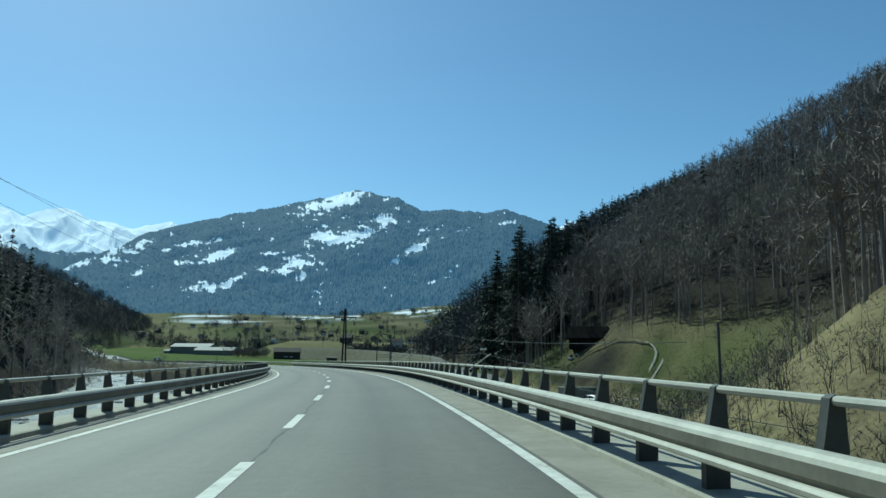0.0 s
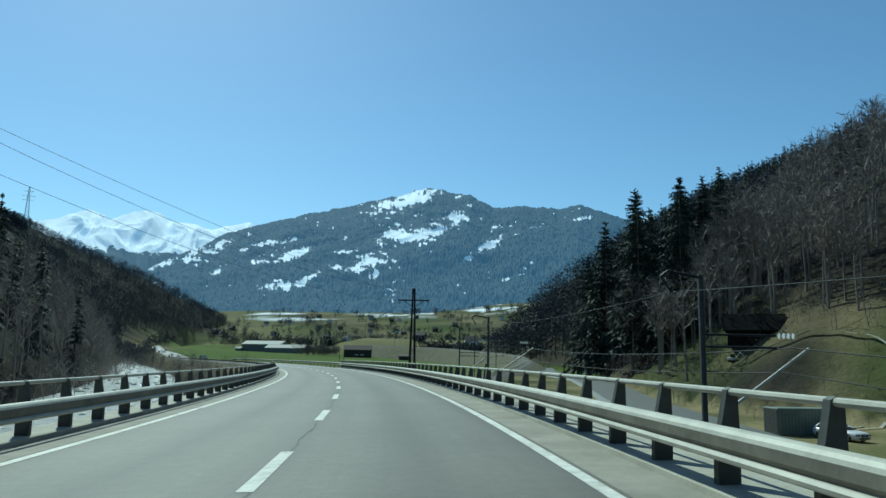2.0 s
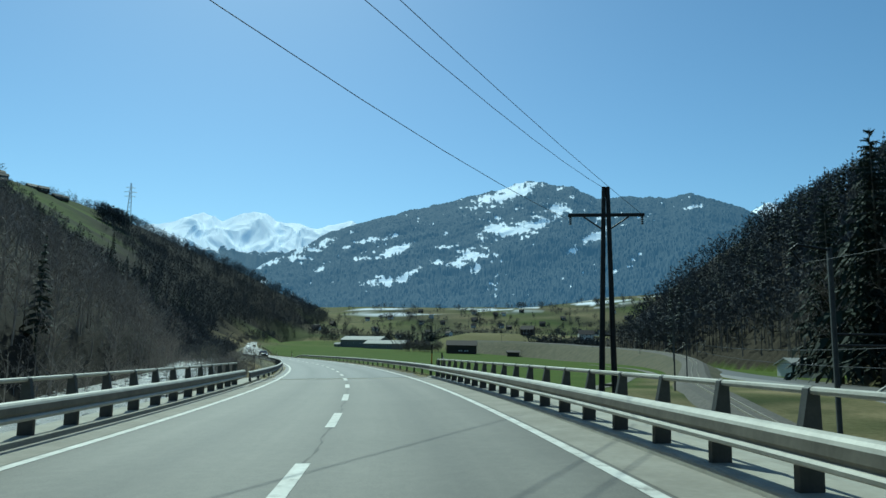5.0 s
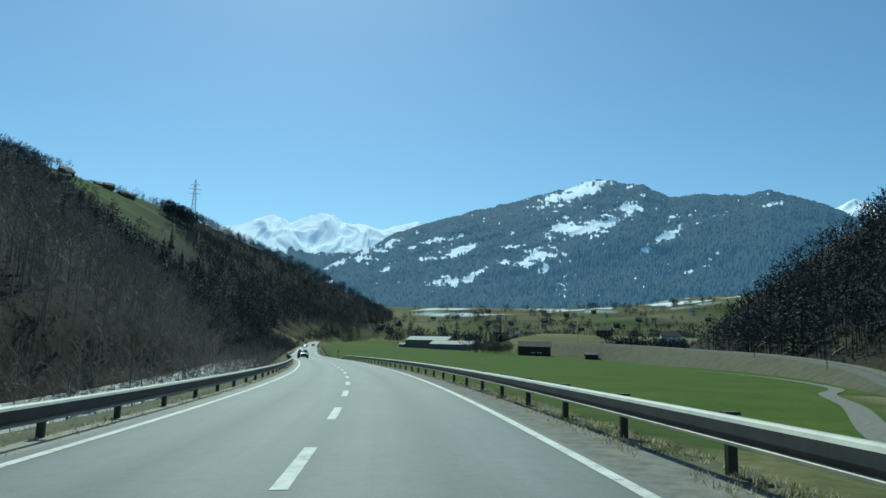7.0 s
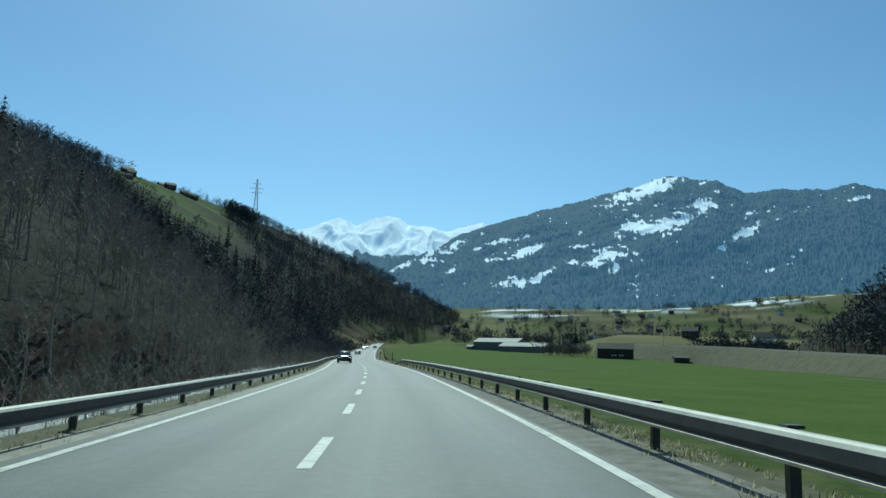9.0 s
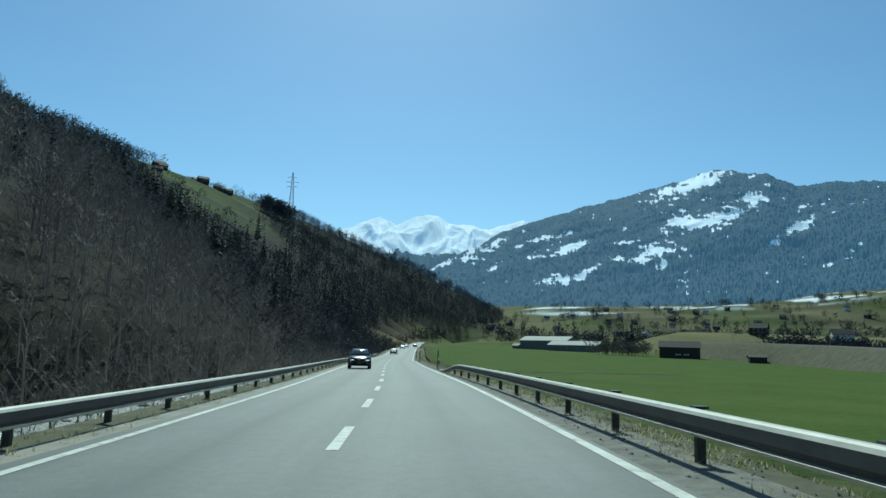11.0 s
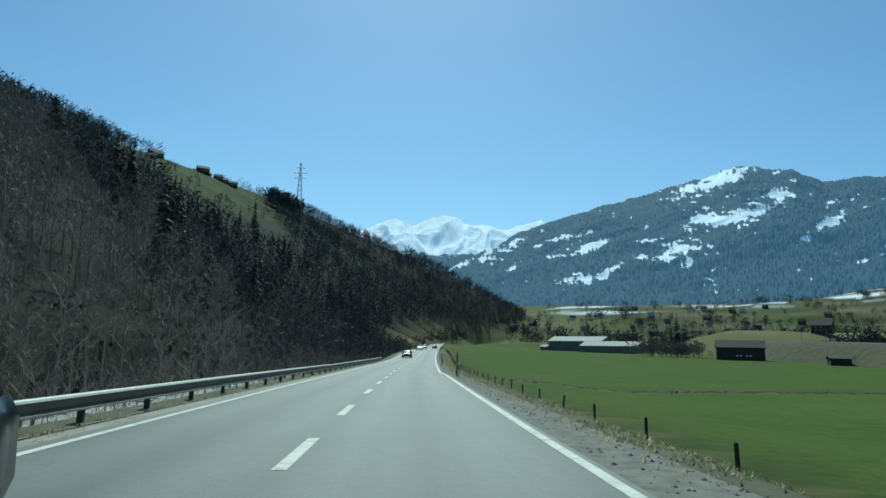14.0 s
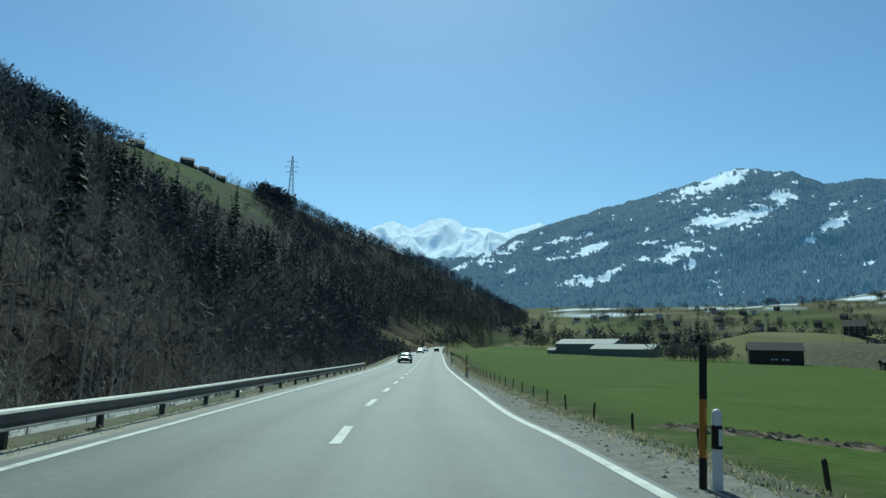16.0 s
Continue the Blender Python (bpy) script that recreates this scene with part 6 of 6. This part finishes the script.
        tube(bm, (sx * 0.84, -0.58, b + 0.04), (sx * 0.98, -0.6, b + 0.07), 0.025)
        part("mirror", bm, M_BLACK, e)
        bm = bmesh.new()
        box(bm, min(sx * 0.945, sx * 0.962), max(sx * 0.945, sx * 0.962), 0.02, 0.16, b - 0.22, b - 0.18, 0.006)
        box(bm, min(sx * 0.945, sx * 0.962), max(sx * 0.945, sx * 0.962), 0.92, 1.06, b - 0.21, b - 0.17, 0.006)
        part("door_handle", bm, paint, e)
        bm = bmesh.new()
        box(bm, min(sx * 0.86, sx * 0.965), max(sx * 0.86, sx * 0.965), -1.0, 1.0, g - 0.02, g + 0.08, 0.03)
        part("sill", bm, M_BLACK, e)
        if tall:
            bm = bmesh.new()
            tube(bm, (sx * 0.63, -0.1, H - 0.03), (sx * 0.63, 0.2, H + 0.015), 0.018)
            tube(bm, (sx * 0.63, 0.2, H + 0.015), (sx * 0.61, 1.4, H - 0.01), 0.018)
            tube(bm, (sx * 0.61, 1.4, H - 0.01), (sx * 0.60, 1.7, H - 0.08), 0.018)
            part("roof_rail", bm, M_CHROME, e)
        lamp = empty("headlight")
        lamp.parent = e
        bm = bmesh.new()
        xa, xb = sorted((sx * 0.50, sx * 0.86))
        box(bm, xa, xb, -0.12, 0.12, -0.075, 0.075, 0.045, Matrix.Translation((0, -2.235, b - 0.31)) @ Matrix.Translation((sx * 0.68, 0, 0)) @ Matrix.Rotation(sx * radians(20), 4, "Z") @ Matrix.Translation((-sx * 0.68, 0, 0)))
        part("housing", bm, M_CARGLASS, lamp)
        for k in range(2):
            bm = bmesh.new()
            ring(bm, (sx * (0.59 + 0.15 * k), -2.385 + 0.045 * k, b - 0.315), 0.055, 0.011, math.pi * 0.95, math.pi * 2.05, 10, 1.2)
            part("lens", bm, M_LAMP if lit else M_CHROME, lamp)
        gri = empty("grille")
        gri.parent = e
        xa, xb = sorted((sx * 0.03, sx * 0.40))
        bm = bmesh.new()
        box(bm, xa, xb, -2.395, -2.3, b - 0.47, b - 0.22, 0.07)
        part("mesh", bm, M_BLACK, gri)
        bm = bmesh.new()
        pts = [(xa + 0.06, b - 0.47), (xb - 0.06, b - 0.47), (xb, b - 0.41), (xb, b - 0.28), (xb - 0.05, b - 0.22), (xa + 0.05, b - 0.22), (xa, b - 0.28), (xa, b - 0.41)]
        for p0, p1 in zip(pts, pts[1:] + pts[:1]):
            tube(bm, (p0[0], -2.392, p0[1]), (p1[0], -2.392, p1[1]), 0.011, None, 6)
        part("surround", bm, M_CHROME, gri)
        bm = bmesh.new()
        xa, xb = sorted((sx * 0.55, sx * 0.80))
        box(bm, xa, xb, -2.365, -2.25, b - 0.62, b - 0.595, 0.008)
        part("fog_trim", bm, M_CHROME, e)
        for wy in (-1.43, 1.43):
            w_ = empty("wheel")
            w_.parent = e
            R = 0.37 if tall else 0.32
            m = Matrix.Translation((sx * 0.85, wy, R)) @ Matrix.Rotation(math.pi / 2, 4, "Y")
            bm = bmesh.new()
            bmesh.ops.create_cone(bm, cap_ends=True, segments=28, radius1=R, radius2=R, depth=0.25, matrix=m)
            bmesh.ops.bevel(bm, geom=[ed for ed in bm.edges if ed.calc_face_angle(0) > 1.0], offset=0.035, segments=2, affect="EDGES")
            part("tyre", bm, M_BLACK, w_)
            bm = bmesh.new()
            for k in range(5):
                a = k * 2 * math.pi / 5
                box(bm, -0.035, 0.035, 0.03, R * 0.66, -0.015, 0.015, 0.008, m @ Matrix.Rotation(a, 4, "Z") @ Matrix.Translation((0, 0, sx * 0.128)))
            bmesh.ops.create_cone(bm, cap_ends=False, segments=24, radius1=R * 0.68, radius2=R * 0.66, depth=0.05, matrix=m @ Matrix.Translation((0, 0, sx * 0.11)))
            part("rim", bm, M_CHROME, w_)
            bm = bmesh.new()
            for k in range(12):
                a0, a1 = math.pi * k / 12 - 0.15, math.pi * (k + 1) / 12 - 0.15
                tube(bm, (sx * 0.945, wy + (R + 0.06) * math.cos(a0), R + (R + 0.06) * math.sin(a0)), (sx * 0.945, wy + (R + 0.06) * math.cos(a1), R + (R + 0.06) * math.sin(a1)), 0.032, None, 6)
            part("wheel_arch", bm, M_BLACK, e)
    bm = bmesh.new()
    box(bm, -0.62, 0.62, -2.385, -2.2, g + 0.08, g + 0.24, 0.05)
    part("bumper_intake", bm, M_BLACK, e)
    bm = bmesh.new()
    bmesh.ops.create_cone(bm, cap_ends=True, segments=16, radius1=0.045, radius2=0.04, depth=0.03, matrix=Matrix.Translation((0, -2.36, b - 0.19)) @ Matrix.Rotation(radians(70), 4, "X"))
    part("badge", bm, M_CHROME, e)
    bm = bmesh.new()
    box(bm, -0.17, 0.17, -2.40, -2.36, b - 0.645, b - 0.57, 0.006)
    pl = part("plate", bm, M_STEEL, e, "small pale plate")
    bm = bmesh.new()
    box(bm, -0.11, 0.12, -2.404, -2.399, b - 0.622, b - 0.592)
    part("bar", bm, M_BLACK, pl)
    return e


p, a = along(291.2, -2.14)
car("suv", p.x, p.y, p.z, math.degrees(a) + 2, M_CARBLUE, True, "dark blue sport utility car with lit headlights")
for s, o, nm, paint, tall, lab in ((432, -1.9, "car", M_CARBLACK, False, "black saloon car far down the road"), (520, -1.8, "car", M_CARWHITE, False, "white car far down the road"),
                                   (575, -1.8, "car", M_CARWHITE, True, "white car following far down the road")):
    p, a = along(s, o)
    car(nm, p.x, p.y, p.z, math.degrees(a), paint, tall, lab, True, "distant cars")
p, a = along(600, 1.9)
car("car", p.x, p.y, p.z, math.degrees(a) + 180, M_CARBLACK, False, "dark car driving ahead far down the road", False, "distant cars")
car("parked_car", 25.7, 112.2, gz(25.7, 112.2), 25, M_CARWHITE, False, "white car parked beside the grey container", False)
hut = empty("container", 23.8, 116.2, gz(23.8, 116.2), 12)
tagged(hut, "grey-green steel container in the yard", "container")
bm = bmesh.new()
box(bm, -3, 3, -1.2, 1.2, 0, 2.5, 0.04)
for i in range(18):
    box(bm, -2.9 + i * 0.33, -2.75 + i * 0.33, -1.24, -1.19, 0.15, 2.35, 0.01)
part("box", bm, plain("container_paint", (0.13, 0.16, 0.14), (0.2, 0.23, 0.2), 1.0, 0.6), hut)
for sx in (-1, 1):
    bm = bmesh.new()
    box(bm, sx * 3.01 - 0.02, sx * 3.01 + 0.02, -1.1, 1.1, 0.1, 2.4, 0.01)
    part("door", bm, M_POST, hut)

# small excavator on the track
ex = empty("excavator", 31.5, 160.8, gz(31.5, 160.8), 40)
ex.matrix_world = ex.matrix_world @ Matrix.Scale(0.5, 4)
tagged(ex, "small pale excavator standing on the slope track", "excavator")
for sx in (-0.75, 0.75):
    bm = bmesh.new()
    box(bm, sx - 0.22, sx + 0.22, -1.3, 1.3, 0, 0.65, 0.2)
    part("track", bm, M_BLACK, ex)
bm = bmesh.new()
box(bm, -0.9, 0.9, -0.9, 1.4, 0.7, 1.5, 0.12)
part("body", bm, M_WALLWHITE, ex)
bm = bmesh.new()
box(bm, -0.85, 0.1, -0.9, 0.4, 1.5, 2.6, 0.1)
part("cab", bm, M_CARGLASS, ex)
bm = bmesh.new()
tube(bm, (0.4, -0.8, 1.4), (0.4, -2.4, 3.2), 0.16)
tube(bm, (0.4, -2.4, 3.2), (0.4, -3.8, 1.6), 0.13)
part("boom", bm, M_WALLWHITE, ex)
bm = bmesh.new()
box(bm, 0.05, 0.75, -4.1, -3.5, 1.0, 1.6, 0.08)
part("bucket", bm, M_BLACK, ex)
